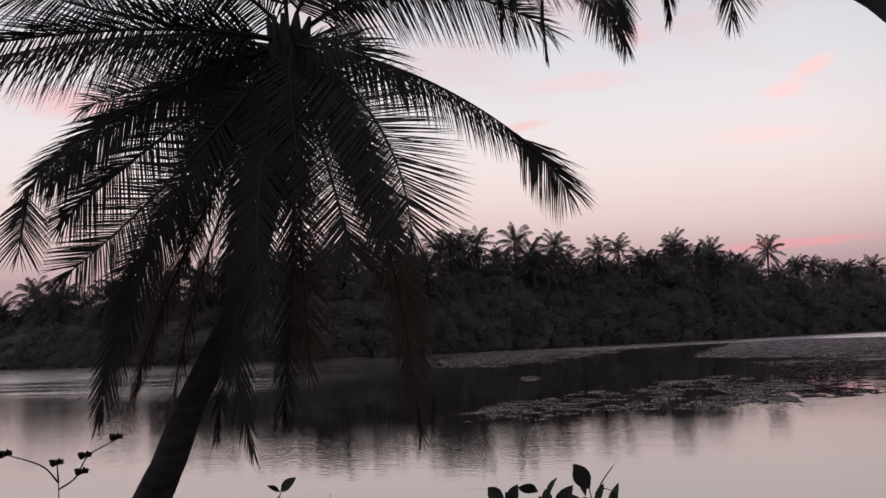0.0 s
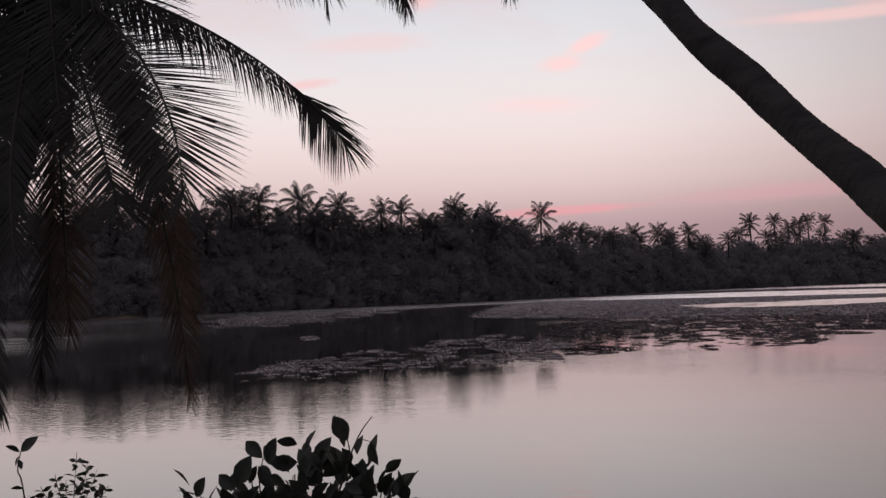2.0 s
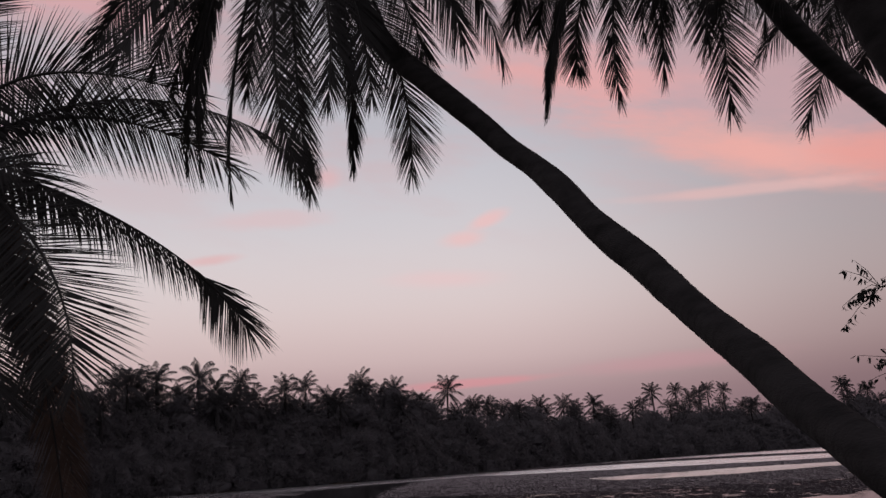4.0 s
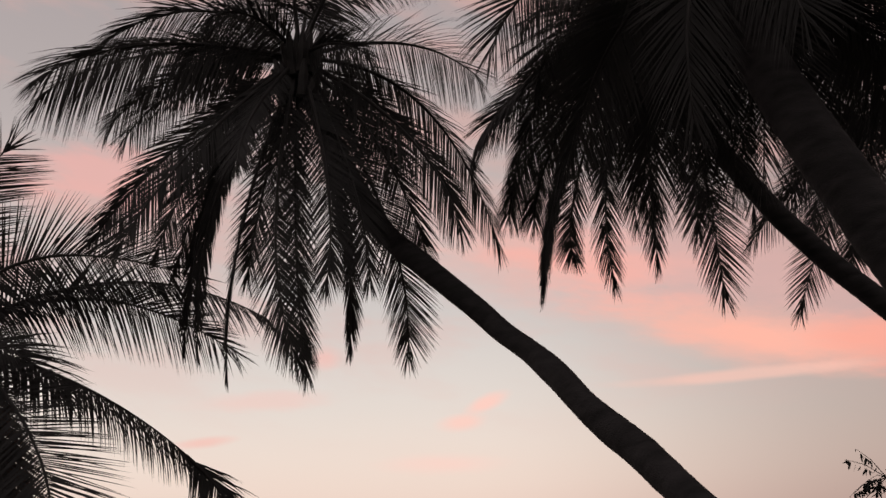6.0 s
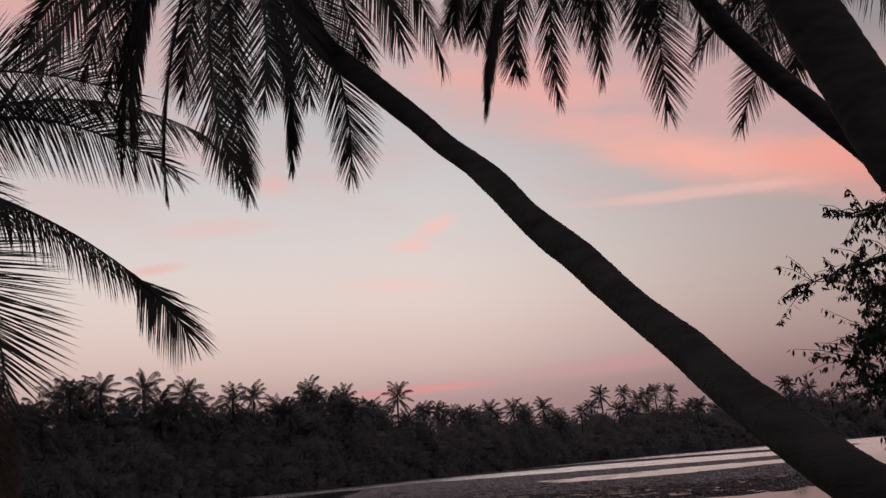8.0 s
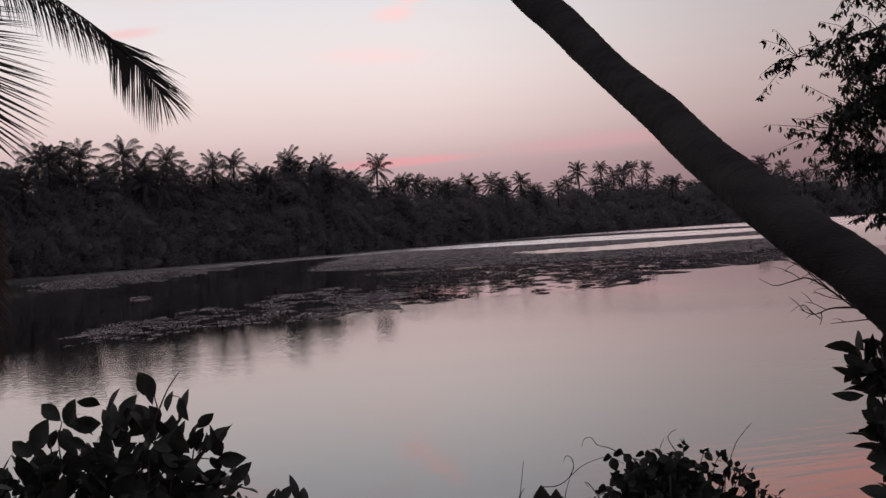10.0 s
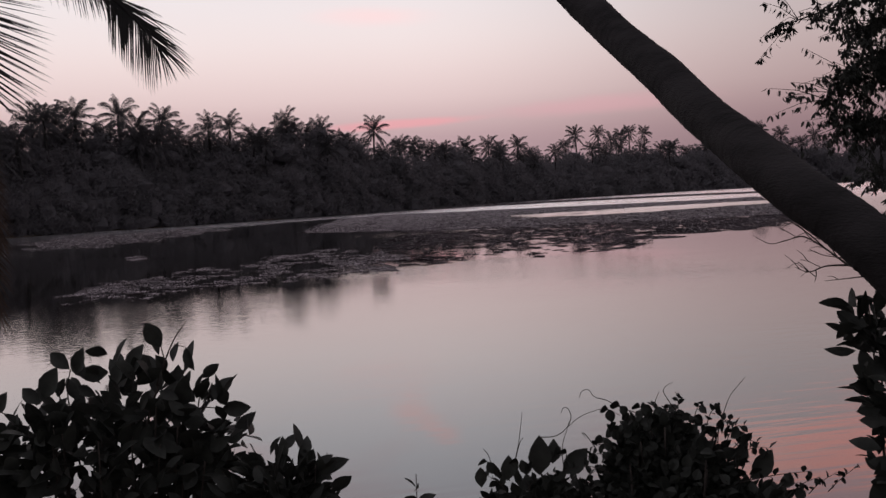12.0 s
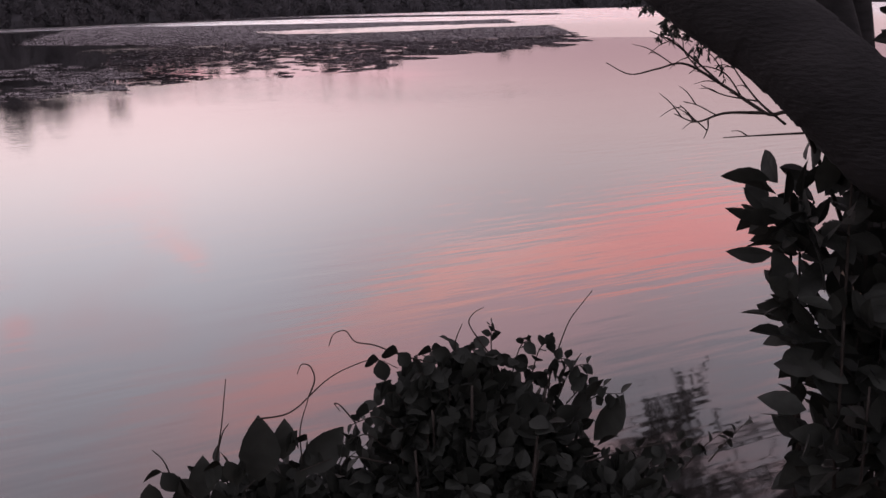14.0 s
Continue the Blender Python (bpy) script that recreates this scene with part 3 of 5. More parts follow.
def far_palm_meshes(seed):
    rng = random.Random(seed)
    v, f = [], []
    for i in range(27):
        a = i * 2.4 + rng.uniform(-0.4, 0.4)
        lift = radians(-42 + 122 * (i / 26) ** 0.9 + rng.uniform(-10, 10))
        out = Vector((math.cos(a), math.sin(a), 0))
        reach = rng.uniform(2.3, 3.0)
        p1 = out * reach * 0.55 * math.cos(lift) + Vector((0, 0, reach * 0.66 * math.sin(lift) + 0.25))
        p2 = out * reach * (0.42 + 0.5 * math.cos(lift)) + Vector((0, 0, reach * (0.98 * math.sin(lift) - 0.22)))
        lv, lf, rv, rf = frond_mesh(rng, p1, p2, 0.62, 0.075, 0.75, 0.06, 0, 0.06)
        for vv, ff in ((lv, lf), (rv, rf)):
            f += [tuple(q + len(v) for q in face) for face in ff]
            v += vv
    return v, f


FAR_CROWNS = []
for s in range(5):
    me = bpy.data.meshes.new("crown")
    cv, cf = far_palm_meshes(40 + s)
    me.from_pydata([tuple(q) for q in cv], [], cf)
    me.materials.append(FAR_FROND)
    FAR_CROWNS.append(me)
TRUNK_MESHES = []
for s in range(3):
    v, f = tube([(0.25 * math.sin(i * 0.5 + s) * i / 8, 0.1 * i / 8, i / 8) for i in range(9)], [0.17 - 0.006 * i for i in range(9)], 7)
    me = bpy.data.meshes.new("trunk")
    me.from_pydata([tuple(q) for q in v], [], f)
    me.materials.append(BARK)
    TRUNK_MESHES.append(me)


def far_palm(x, y, top, rng):
    k = rng.uniform(0.98, 1.25) * (1 + max(0, math.hypot(x, y) - 170) * 0.0022)
    z = top - 2.0 * k
    root = thing("coconut_palm", (x, y, 0.4), "tall coconut palm rising from the far bank woods", "palm tree", "palms on the far bank")
    t = new("trunk", rng.choice(TRUNK_MESHES))
    t.parent, t.scale = root, (k, k, z - 0.4)
    c = new("crown", rng.choice(FAR_CROWNS))
    c.parent, c.scale, c.rotation_euler = root, (k * 0.9, k * 0.9, k * rng.uniform(1.0, 1.2)), (rng.uniform(-0.12, 0.12), rng.uniform(-0.12, 0.12), rng.uniform(0, 6.28))
    top_of = TRUNK_MESHES.index(t.data)
    c.location = (0.25 * math.sin(4 + top_of) * k, 0.1 * k, z - 0.4)


rng_far = random.Random(5)
for x, y, z in PALMS_WEST + PALMS_EAST:
    far_palm(x, y, z, rng_far)
# lower palms scattered through the woods
for i in range(84):
    a = -36 + 80 * (i + rng_far.uniform(0, 1)) / 84
    d = 60.0
    while d * math.cos(radians(a)) < along(BANK, d * math.sin(radians(a))):
        d += 1.0
    d = d * rng_far.uniform(1.02, 1.09)
    far_palm(d * math.sin(radians(a)), d * math.cos(radians(a)), along(CANOPY, a) * rng_far.uniform(0.86, 1.06) + 1.3, rng_far)


# floating weed: drifting mats on the river, thick towards the middle, broken at their edges
MAT_SPIT = [(5.3, 65.5), (8.9, 87.1), (14.2, 112.4), (22.0, 121.8), (28.5, 117.6), (38.9, 115.6), (49.3, 113.6), (59.5, 111.6), (69.6, 115.7), (57.3, 93.2), (55.4, 92.2), (41.9, 89.9), (28.1, 83.4), (24.0, 81.3), (23.8, 70.8), (30.2, 69.7), (39.1, 73.3), (47.6, 77.0), (52.5, 78.3), (36.9, 52.9), (32.1, 50.1), (26.4, 49.6), (21.8, 50.3), (17.2, 51.1), (13.2, 53.2), (10.7, 57.1), (5.6, 62.5)]
MAT_BROKEN = [(10.7, 57.1), (13.2, 53.2), (17.2, 51.1), (21.8, 50.3), (26.4, 49.6), (32.1, 50.1), (36.9, 52.9), (29.4, 41.3), (24.7, 38.5), (20.2, 34.8), (18.1, 34.4), (15.2, 32.3), (12.4, 28.7), (9.3, 27.6), (7.3, 26.9), (4.9, 27.1), (6.3, 37.0)]
MAT_WEST = [(-4.2, 24.3), (-3.2, 21.5), (-2.3, 23.0), (-1.4, 22.8), (0.1, 24.6), (2.1, 24.3), (4.1, 24.8), (5.2, 29.6), (6.2, 37.4), (3.5, 39.8), (1.9, 36.9), (0.5, 31.8), (-1.8, 29.4), (-3.4, 27.1)]
MAT_WEST2 = [(-3.9, 39.9), (-2.6, 39.4), (-2.7, 42.2), (-4.1, 43.8)]
MAT_BANK = [(-10.7, 58.0), (-7.6, 57.0), (-5.4, 61.7), (-3.4, 75.2), (0.6, 85.4), (-4.5, 96.0), (-10.0, 88.0), (-15.0, 82.0)]
MAT_FAR = [(27.1, 180.3), (38.3, 181.2), (67.4, 199.9), (94.6, 202.7), (112.7, 187.4), (122.8, 183.1), (104.5, 155.9), (93.4, 155.3), (77.6, 166.2), (55.5, 164.8), (33.0, 155.9), (24.5, 162.9)]


def inside(poly, x, y):
    hit = False
    for (x0, y0), (x1, y1) in zip(poly, poly[1:] + poly[:1]):
        if (y0 > y) != (y1 > y) and x < (x1 - x0) * (y - y0) / (y1 - y0) + x0:
            hit = not hit
    return hit


def build_weed(name, poly, count, size, cover, label, seed, light=0.3, ragged=1.0):
    rng = random.Random(seed)
    xs, ys = [p[0] for p in poly], [p[1] for p in poly]
    v, f, kinds = [], [], []
    tries = 0
    while count > 0 and tries < 400000:
        tries += 1
        x, y = rng.uniform(min(xs), max(xs)), rng.uniform(min(ys), max(ys))
        # ragged shore of the mat
        jx, jy = noise.noise((x * 0.5, y * 0.3, seed)), noise.noise((x * 0.5, y * 0.3, seed + 7))
        if not inside(poly, x + jx * (0.6 + 0.03 * y) * ragged, y + jy * (0.8 + 0.06 * y) * ragged):
            continue
        thick = cover(x, y)
        n = 0.5 + 0.40 * noise.noise((x * 0.30, y * 0.22, seed)) + 0.45 * noise.noise((x * 1.1, y * 0.62, seed + 4)) + 0.85 * noise.noise((x * 2.2, y * 2.6, seed + 9))
        if n > thick:
            continue
        count -= 1
        r = size(y) * rng.uniform(0.45, 1.3)
        r *= 0.6
        k, sides, z = len(v), 7, rng.uniform(0.004, 0.012)
        for j in range(sides):
            a = 2 * math.pi * j / sides
            q = r * rng.uniform(0.55, 1.3)
            v.append((x + q * 2.0 * math.cos(a), y + q * 0.9 * math.sin(a), z))
        v.append((x, y, z + rng.uniform(0.001, 0.004)))
        f.extend((k + j, k + (j + 1) % sides, k + sides) for j in range(sides))
        kinds += [0] * sides
        # small leaves standing out of the mat
        for _ in range(5):
            lx, ly, h = x + rng.uniform(-2, 2) * r, y + rng.uniform(-r, r), rng.uniform(0.006, 0.020) * (0.6 + y * 0.012)
            a = rng.uniform(0, math.pi)
            dx, dy = math.cos(a) * h * (2 + 2.5 * light), math.sin(a) * h * (2 + 2.5 * light)
            k = len(v)
            v.extend([(lx - dx, ly - dy, z), (lx + dx, ly + dy, z), (lx + dx * 0.4, ly + dy * 0.4 + h * 1.2, z + h)])
            f.append((k, k + 1, k + 2))
            kinds.append(1 if rng.random() < light else 0)
    ob = mesh_object(name, v, f, WEED)
    ob.data.materials.append(WEED_LEAF)
    ob.data.polygons.foreach_set("material_index", kinds)
    return tagged(ob, label, "water weed", kind="stuff")


build_weed("floating_weed", MAT_SPIT, 26000, lambda y: 0.12 + y * 0.0045, lambda x, y: 1.3, "grey-brown mat of floating water weed on the river", 1, 0.6, 0.35)
build_weed("floating_weed", MAT_BROKEN, 26000, lambda y: 0.05 + y * 0.0022, lambda x, y: 0.20 + 0.0155 * (math.degrees(math.atan2(x, y)) - 8) + max(0, y - 34) * 0.006, "broken mat of floating weed with open water between", 5, 0.10)
build_weed("floating_weed", MAT_WEST, 17000, lambda y: 0.055, lambda x, y: 0.35, "loose patches of floating weed and leaves on dark water", 2, 0.42)
build_weed("floating_weed", MAT_WEST2, 500, lambda y: 0.09, lambda x, y: 0.5, "loose patches of floating weed and leaves on dark water", 4, 0.5)
build_weed("floating_weed", MAT_BANK, 5000, lambda y: 0.16, lambda x, y: 0.42, "thin scum of weed and leaves beside the far bank", 8, 0.45)
build_weed("floating_weed", MAT_FAR, 2600, lambda y: 2.0, lambda x, y: 1.3, "thin far band of floating weed along the river", 3, 0.5, 0.4)


# ---- palms on the near bank ----
FRONDS_A = [
    ((-0.71, -0.80, 0.03), (-1.73, -1.60, -0.37), 0.62, 0, 0.55, 1.00),
    ((-1.39, -0.55, -0.57), (-1.74, -0.90, -1.23), 0.46, 0, 0.50, 0.85),
    ((-1.37, -0.30, -1.01), (-1.65, -0.60, -1.46), 0.46, 0, 0.30, 0.95),
    ((-0.86, -0.60, -1.39), (-1.52, -0.80, -1.89), 0.45, 0, 0.12, 1.00),
    ((-1.28, 0.25, -1.39), (-1.65, 0.30, -1.97), 0.45, 0, 0.15, 0.95),
    ((-1.19, -0.40, -1.50), (-1.46, -0.40, -2.96), 0.42, 0, 0.20, 0.60),
    ((-1.22, 0.20, -1.85), (-1.58, 0.40, -2.79), 0.42, 1, 0.20, 0.60),
    ((-0.79, -0.20, -1.85), (-1.03, 0.00, -2.78), 0.46, 1, 0.15, 0.90),
    ((-0.59, -0.40, -1.62), (-0.23, -0.40, -3.19), 0.42, 0, 0.20, 0.60),
    ((-0.55, 0.35, -1.11), (-0.89, 0.50, -3.19), 0.40, 0, 0.20, 0.70),
    ((-0.03, 0.25, -1.44), (0.01, 0.30, -2.69), 0.46, 1, 0.15, 0.90),
    ((-0.14, 0.60, -1.54), (-0.41, 0.80, -3.09), 0.42, 0, 0.20, 0.70),
    ((0.77, 0.05, -0.82), (0.92, 0.30, -3.20), 0.40, 1, 0.15, 0.75),
    ((0.62, 0.35, -0.76), (0.92, 0.50, -2.63), 0.40, 1, 0.20, 0.70),
    ((1.08, -0.60, -0.77), (1.13, -0.80, -1.78), 0.62, 0, 0.05, 1.10),
    ((0.69, -0.35, -1.04), (0.90, -0.50, -1.78), 0.50, 0, 0.10, 1.00),
    ((0.60, -0.50, -1.65), (0.63, -0.60, -1.81), 0.50, 0, 0.15, 1.00),
    ((1.07, 0.44, -0.14), (1.86, 0.80, -0.84), 0.46, 0, 1.30, 0.90),
    ((1.16, 0.10, 0.90), (2.33, 0.60, 0.40), 0.60, 0, 0.35, 1.00),
    ((0.81, 0.65, 0.98), (2.05, 1.10, 0.26), 0.55, 0, 0.40, 1.00),
    ((0.33, -0.45, 0.86), (1.78, 0.10, 0.56), 0.60, 0, 0.30, 1.00),
    ((0.02, -0.40, 0.98), (0.38, -0.40, 1.42), 0.55, 0, 0.10, 1.00),
    ((-1.06, 0.50, -0.63), (-1.20, 0.60, -1.68), 0.45, 0, 0.20, 0.90),
    ((-0.20, -0.60, -1.40), (0.05, -0.80, -2.24), 0.45, 0, 0.15, 0.80),
    ((-1.88, -0.35, 0.31), (-2.16, -0.50, 0.58), 0.55, 0, 0.35, 1.00),
    ((-1.02, 0.35, -0.06), (-2.11, 0.50, -0.26), 0.50, 0, 0.25, 1.00),
    ((0.31, -0.35, -0.24), (0.67, -0.50, -0.20), 0.35, 0, 0.30, 1.00),
    ((0.35, 0.40, -0.25), (0.45, 0.50, -1.20), 0.46, 0, 0.25, 1.00),
    ((0.10, -0.35, -0.35), (0.22, -0.45, -1.30), 0.46, 0, 0.20, 1.00),
    ((-0.20, 0.35, -0.30), (-0.32, 0.45, -1.25), 0.46, 0, 0.20, 1.00),
    ((-0.45, -0.10, -0.05), (-0.70, -0.10, -0.90), 0.48, 0, 0.35, 1.00),
    ((-0.60, 0.30, 0.05), (-1.05, 0.40, -0.65), 0.50, 0, 0.40, 0.95),
]
TRUNK_A = [
    (-3.88, 6.98, 0.30, 0.185),
    (-3.66, 7.06, 0.84, 0.144),
    (-3.54, 7.10, 1.11, 0.129),
    (-3.44, 7.20, 1.46, 0.120),
    (-3.31, 7.26, 1.76, 0.115),
    (-3.18, 7.34, 2.06, 0.111),
    (-3.07, 7.44, 2.38, 0.107),
    (-2.94, 7.46, 2.75, 0.102),
    (-2.82, 7.44, 3.12, 0.102),
    (-2.73, 7.42, 3.49, 0.107),
    (-2.64, 7.34, 3.85, 0.116),
    (-2.56, 7.24, 4.17, 0.120),
    (-2.52, 7.18, 4.36, 0.092),
]
palm_a = palm("coconut_palm", (-3.88, 6.98, 0.30), (-2.51, 7.20, 4.44), TRUNK_A, FRONDS_A, "coconut palm with hanging half-dry fronds at the water's edge", 101, spacing=0.018, width=0.0165, doubles=2, extra=((3, 1.1, -10, 50, -180, 180),), face=(0.5, -0.85, -0.1))
lv, lf, rv, rf = frond_mesh(random.Random(9), (-0.03, 0.0, -0.22), (-0.08, 0.02, -0.46), 0.36, 0.014, 0.3, 0.016, 0.2, 0.05, (0.5, -0.85, -0.1), 1.0, 0.012)
bent = mesh_object("frond", lv, lf, FROND, palm_a, "snapped frond tip hanging down")
bent.location = Vector((-2.51, 7.20, 4.44)) + Vector((-1.74, -0.90, -1.23)) - Vector((-3.88, 6.98, 0.30))
mesh_object("midrib", rv, rf, MIDRIB, bent, "", True)
lv, lf, rv, rf = frond_mesh(random.Random(10), (0.24, 0.03, -0.18), (0.46, 0.06, -0.52), 0.50, 0.012, 0.55, 0.015, 0.0, 0.02, (0.3, -0.95, 0.0), 0.85, 0.012)
bent = mesh_object("frond", lv, lf, FROND, palm_a, "drooping frond tip")
bent.location = Vector((-2.51, 7.20, 4.44)) + Vector((1.70, 0.74, -0.72)) - Vector((-3.88, 6.98, 0.30))
mesh_object("midrib", rv, rf, MIDRIB, bent, "", True)

FRONDS_B = [
    ((-1.26, -0.35, 0.02), (-1.82, -0.50, -0.60), 0.62, 0, 0.75, 1.00),
    ((-1.01, 0.15, 0.13), (-1.55, 0.50, -0.43), 0.42, 0, 0.55, 0.90),
    ((-0.84, -0.40, -1.03), (-1.21, -0.40, -1.92), 0.42, 0, 0.35, 0.85),
    ((-0.82, 0.35, -0.49), (-1.09, 0.50, -1.60), 0.38, 0, 0.30, 0.80),
    ((-0.81, 0.05, -1.01), (-0.70, 0.30, -2.40), 0.30, 0, 0.25, 0.35),
    ((-0.55, -0.20, -1.72), (-0.46, 0.00, -2.68), 0.26, 0, 0.25, 0.30),
    ((-0.31, -0.45, -1.92), (0.02, -0.30, -2.66), 0.40, 0, 0.12, 0.80),
    ((-0.06, 0.10, -1.56), (0.09, 0.20, -2.61), 0.36, 0, 0.12, 0.70),
    ((-0.32, 0.40, -1.07), (-0.39, 0.80, -1.61), 0.40, 0, 0.20, 0.80),
    ((0.51, 0.15, -1.50), (0.42, 0.50, -2.32), 0.28, 0, 0.20, 0.45),
    ((0.96, 0.30, -1.38), (0.89, 0.60, -2.33), 0.42, 0, 0.10, 0.85),
    ((0.51, -0.25, -1.26), (0.52, -0.30, -2.06), 0.40, 0, 0.20, 0.80),
    ((0.72, -0.30, -0.84), (1.02, 0.20, -1.66), 0.40, 0, 0.30, 0.75),
    ((1.20, 0.10, 0.16), (1.70, 0.60, -1.40), 0.46, 0, 0.60, 0.80),
    ((1.03, -0.45, -0.87), (1.20, -0.30, -1.65), 0.45, 0, 0.50, 0.80),
    ((1.01, 0.20, 0.63), (1.70, 0.80, 0.41), 0.55, 0, 0.60, 1.00),
    ((0.32, -0.50, -1.50), (0.20, -0.60, -2.22), 0.42, 0, 0.15, 0.80),
    ((-0.43, -0.55, -0.88), (-0.40, -0.90, -1.50), 0.40, 0, 0.30, 0.80),
]
TRUNK_B_LOW = [(2.18, 1.66, 0.38, 0.15), (2.02, 1.84, 0.95, 0.112)] + [
    (1.81, 1.96, 1.57, 0.092),
    (1.73, 2.06, 1.69, 0.080),
    (1.67, 2.14, 1.78, 0.075),
    (1.64, 2.21, 1.84, 0.073),
    (1.60, 2.32, 1.91, 0.071),
    (1.60, 2.54, 2.02, 0.072),
    (1.64, 2.74, 2.09, 0.073),
    (1.67, 2.95, 2.17, 0.074),
    (1.71, 3.19, 2.27, 0.077),
    (1.74, 3.42, 2.38, 0.078),
    (1.76, 3.70, 2.51, 0.075),
    (1.78, 3.99, 2.65, 0.077),
    (1.78, 4.28, 2.82, 0.083),
    (1.77, 4.56, 3.00, 0.086),
    (1.72, 4.82, 3.18, 0.086),
    (1.66, 5.05, 3.37, 0.077),
]
TRUNK_B = TRUNK_B_LOW + [
    (1.64, 5.43, 3.64, 0.083),
    (1.61, 5.90, 3.94, 0.078),
    (1.49, 6.18, 4.18, 0.078),
    (1.35, 6.38, 4.43, 0.084),
    (1.00, 6.69, 4.91, 0.089),
    (0.75, 6.89, 5.26, 0.088),
    (0.44, 6.86, 5.80, 0.088),
    (0.18, 6.68, 6.31, 0.086),
    (0.06, 6.58, 6.65, 0.080),
]
palm("coconut_palm", (2.18, 1.66, 0.38), (0.06, 6.58, 6.65), TRUNK_B, FRONDS_B, "coconut palm with a long trunk leaning out over the river", 102, spacing=0.0160, width=0.0135, narrow=0.93, face=(-0.2, -0.9, -0.4), doubles=5, extra=((6, 2.4, 40, 80, -180, 180), (5, 1.2, -20, 40, -180, 180)))

FRONDS_C = [
    ((-0.94, 0.30, -1.51), (-1.08, 0.60, -2.94), 0.30, 0, 0.30, 0.45),
    ((-1.08, 0.80, -1.71), (-0.92, 1.20, -2.03), 0.42, 0, 0.40, 0.80),
    ((-0.63, 0.45, -1.76), (-0.41, 0.70, -2.82), 0.36, 0, 0.20, 0.75),
    ((-0.85, 1.00, -2.11), (-0.56, 1.20, -2.38), 0.34, 0, 0.20, 0.90),
    ((-0.25, 0.05, -1.78), (-0.17, 0.30, -2.80), 0.36, 0, 0.20, 0.70),
    ((0.41, 0.25, -1.78), (0.56, 0.70, -2.92), 0.46, 0, 0.10, 0.90),
    ((0.07, -0.25, -1.82), (-0.07, -0.30, -2.78), 0.45, 0, 0.15, 0.85),
    ((-1.28, 0.30, -1.31), (-1.41, 0.60, -1.33), 0.50, 0, 0.50, 0.90),
    ((-1.66, 0.20, -1.58), (-1.63, 0.40, -1.79), 0.46, 0, 0.50, 0.90),
    ((-1.13, 0.30, -0.84), (-1.18, 1.00, -1.96), 0.42, 0, 0.45, 0.80),
    ((-0.53, -0.40, -1.53), (-0.82, -0.40, -2.41), 0.45, 0, 0.20, 0.80),
    ((1.09, 0.55, -0.45), (1.09, 0.90, -2.14), 0.40, 0, 0.30, 0.80),
    ((-0.11, 0.70, -0.91), (-0.02, 1.00, -2.11), 0.42, 0, 0.20, 0.80),
]
TRUNK_C = [(6.1, 5.3, 0.4, 0.16), (5.95, 5.7, 1.6, 0.125)] + [
    (5.68, 6.15, 3.12, 0.110),
    (5.30, 6.53, 4.01, 0.105),
    (4.92, 6.76, 4.60, 0.100),
    (4.66, 6.91, 4.99, 0.098),
    (4.43, 6.98, 5.31, 0.096),
    (4.17, 7.02, 5.68, 0.095),
    (3.71, 7.01, 6.39, 0.093),
    (3.34, 6.84, 7.10, 0.090),
    (3.19, 6.60, 7.67, 0.085),
]
palm("coconut_palm", (6.1, 5.3, 0.4), (3.16, 6.52, 7.78), TRUNK_C, FRONDS_C, "tall slender coconut palm with a drooping crown", 103, width=0.0135, narrow=0.93, face=(-0.5, -0.7, -0.4), doubles=2, extra=((6, 2.8, 30, 75, -180, 180), (8, 1.5, -30, 40, -180, 180)))

FRONDS_D = [
    ((-0.66, 0.20, 0.14), (-0.84, 0.98, -0.86), 0.6, 0, 0.45),
    ((-0.35, 0.36, 0.11), (-0.27, 1.23, -1.06), 0.6, 0, 0.45),
    ((0.07, 0.41, 0.13), (0.44, 1.18, -0.93), 0.6, 0, 0.45),
    ((0.52, 0.10, 0.15), (0.85, 0.91, -0.88), 0.6, 0, 0.45),
    ((0.68, -0.26, 0.07), (1.12, 0.37, -1.01), 0.6, 0, 0.45),
    ((0.06, -0.13, -0.25), (0.24, -0.03, -0.90), 0.6, 0, 0.45),
    ((-1.06, 0.23, 0.58), (-1.31, 1.05, 0.01), 0.6, 0, 0.45),
    ((0.54, -0.62, 0.36), (1.46, -0.27, -0.52), 0.6, 0, 0.45),
    ((-0.49, -0.22, -0.12), (-0.42, -0.01, -1.14), 0.6, 0, 0.45),
    ((0.65, 0.10, 0.39), (1.32, 0.73, -0.06), 0.6, 0, 0.45),
]
FRONDS_D2 = [
    ((-0.42, 0.63, 0.33), (-0.39, 1.48, -0.33), 0.6, 0, 0.45),
    ((0.06, 0.82, 0.32), (0.27, 1.75, -0.44), 0.6, 0, 0.45),
    ((0.45, 0.75, 0.48), (0.88, 1.56, -0.23), 0.6, 0, 0.45),
    ((0.92, 0.54, 0.36), (1.42, 1.36, -0.47), 0.6, 0, 0.45),
    ((1.03, 0.04, 0.13), (1.55, 0.51, -0.65), 0.6, 0, 0.45),
    ((-0.74, 0.65, 0.61), (-0.86, 1.51, 0.06), 0.6, 0, 0.45),
    ((0.01, -0.47, -0.18), (0.05, -0.54, -0.81), 0.6, 0, 0.45),
    ((0.88, -0.20, -0.17), (1.40, 0.44, -1.28), 0.6, 0, 0.45),
    ((1.00, -0.42, -0.05), (1.62, 0.08, -1.00), 0.6, 0, 0.45),
    ((0.83, 0.14, 0.02), (1.24, 0.80, -0.93), 0.6, 0, 0.45),
]
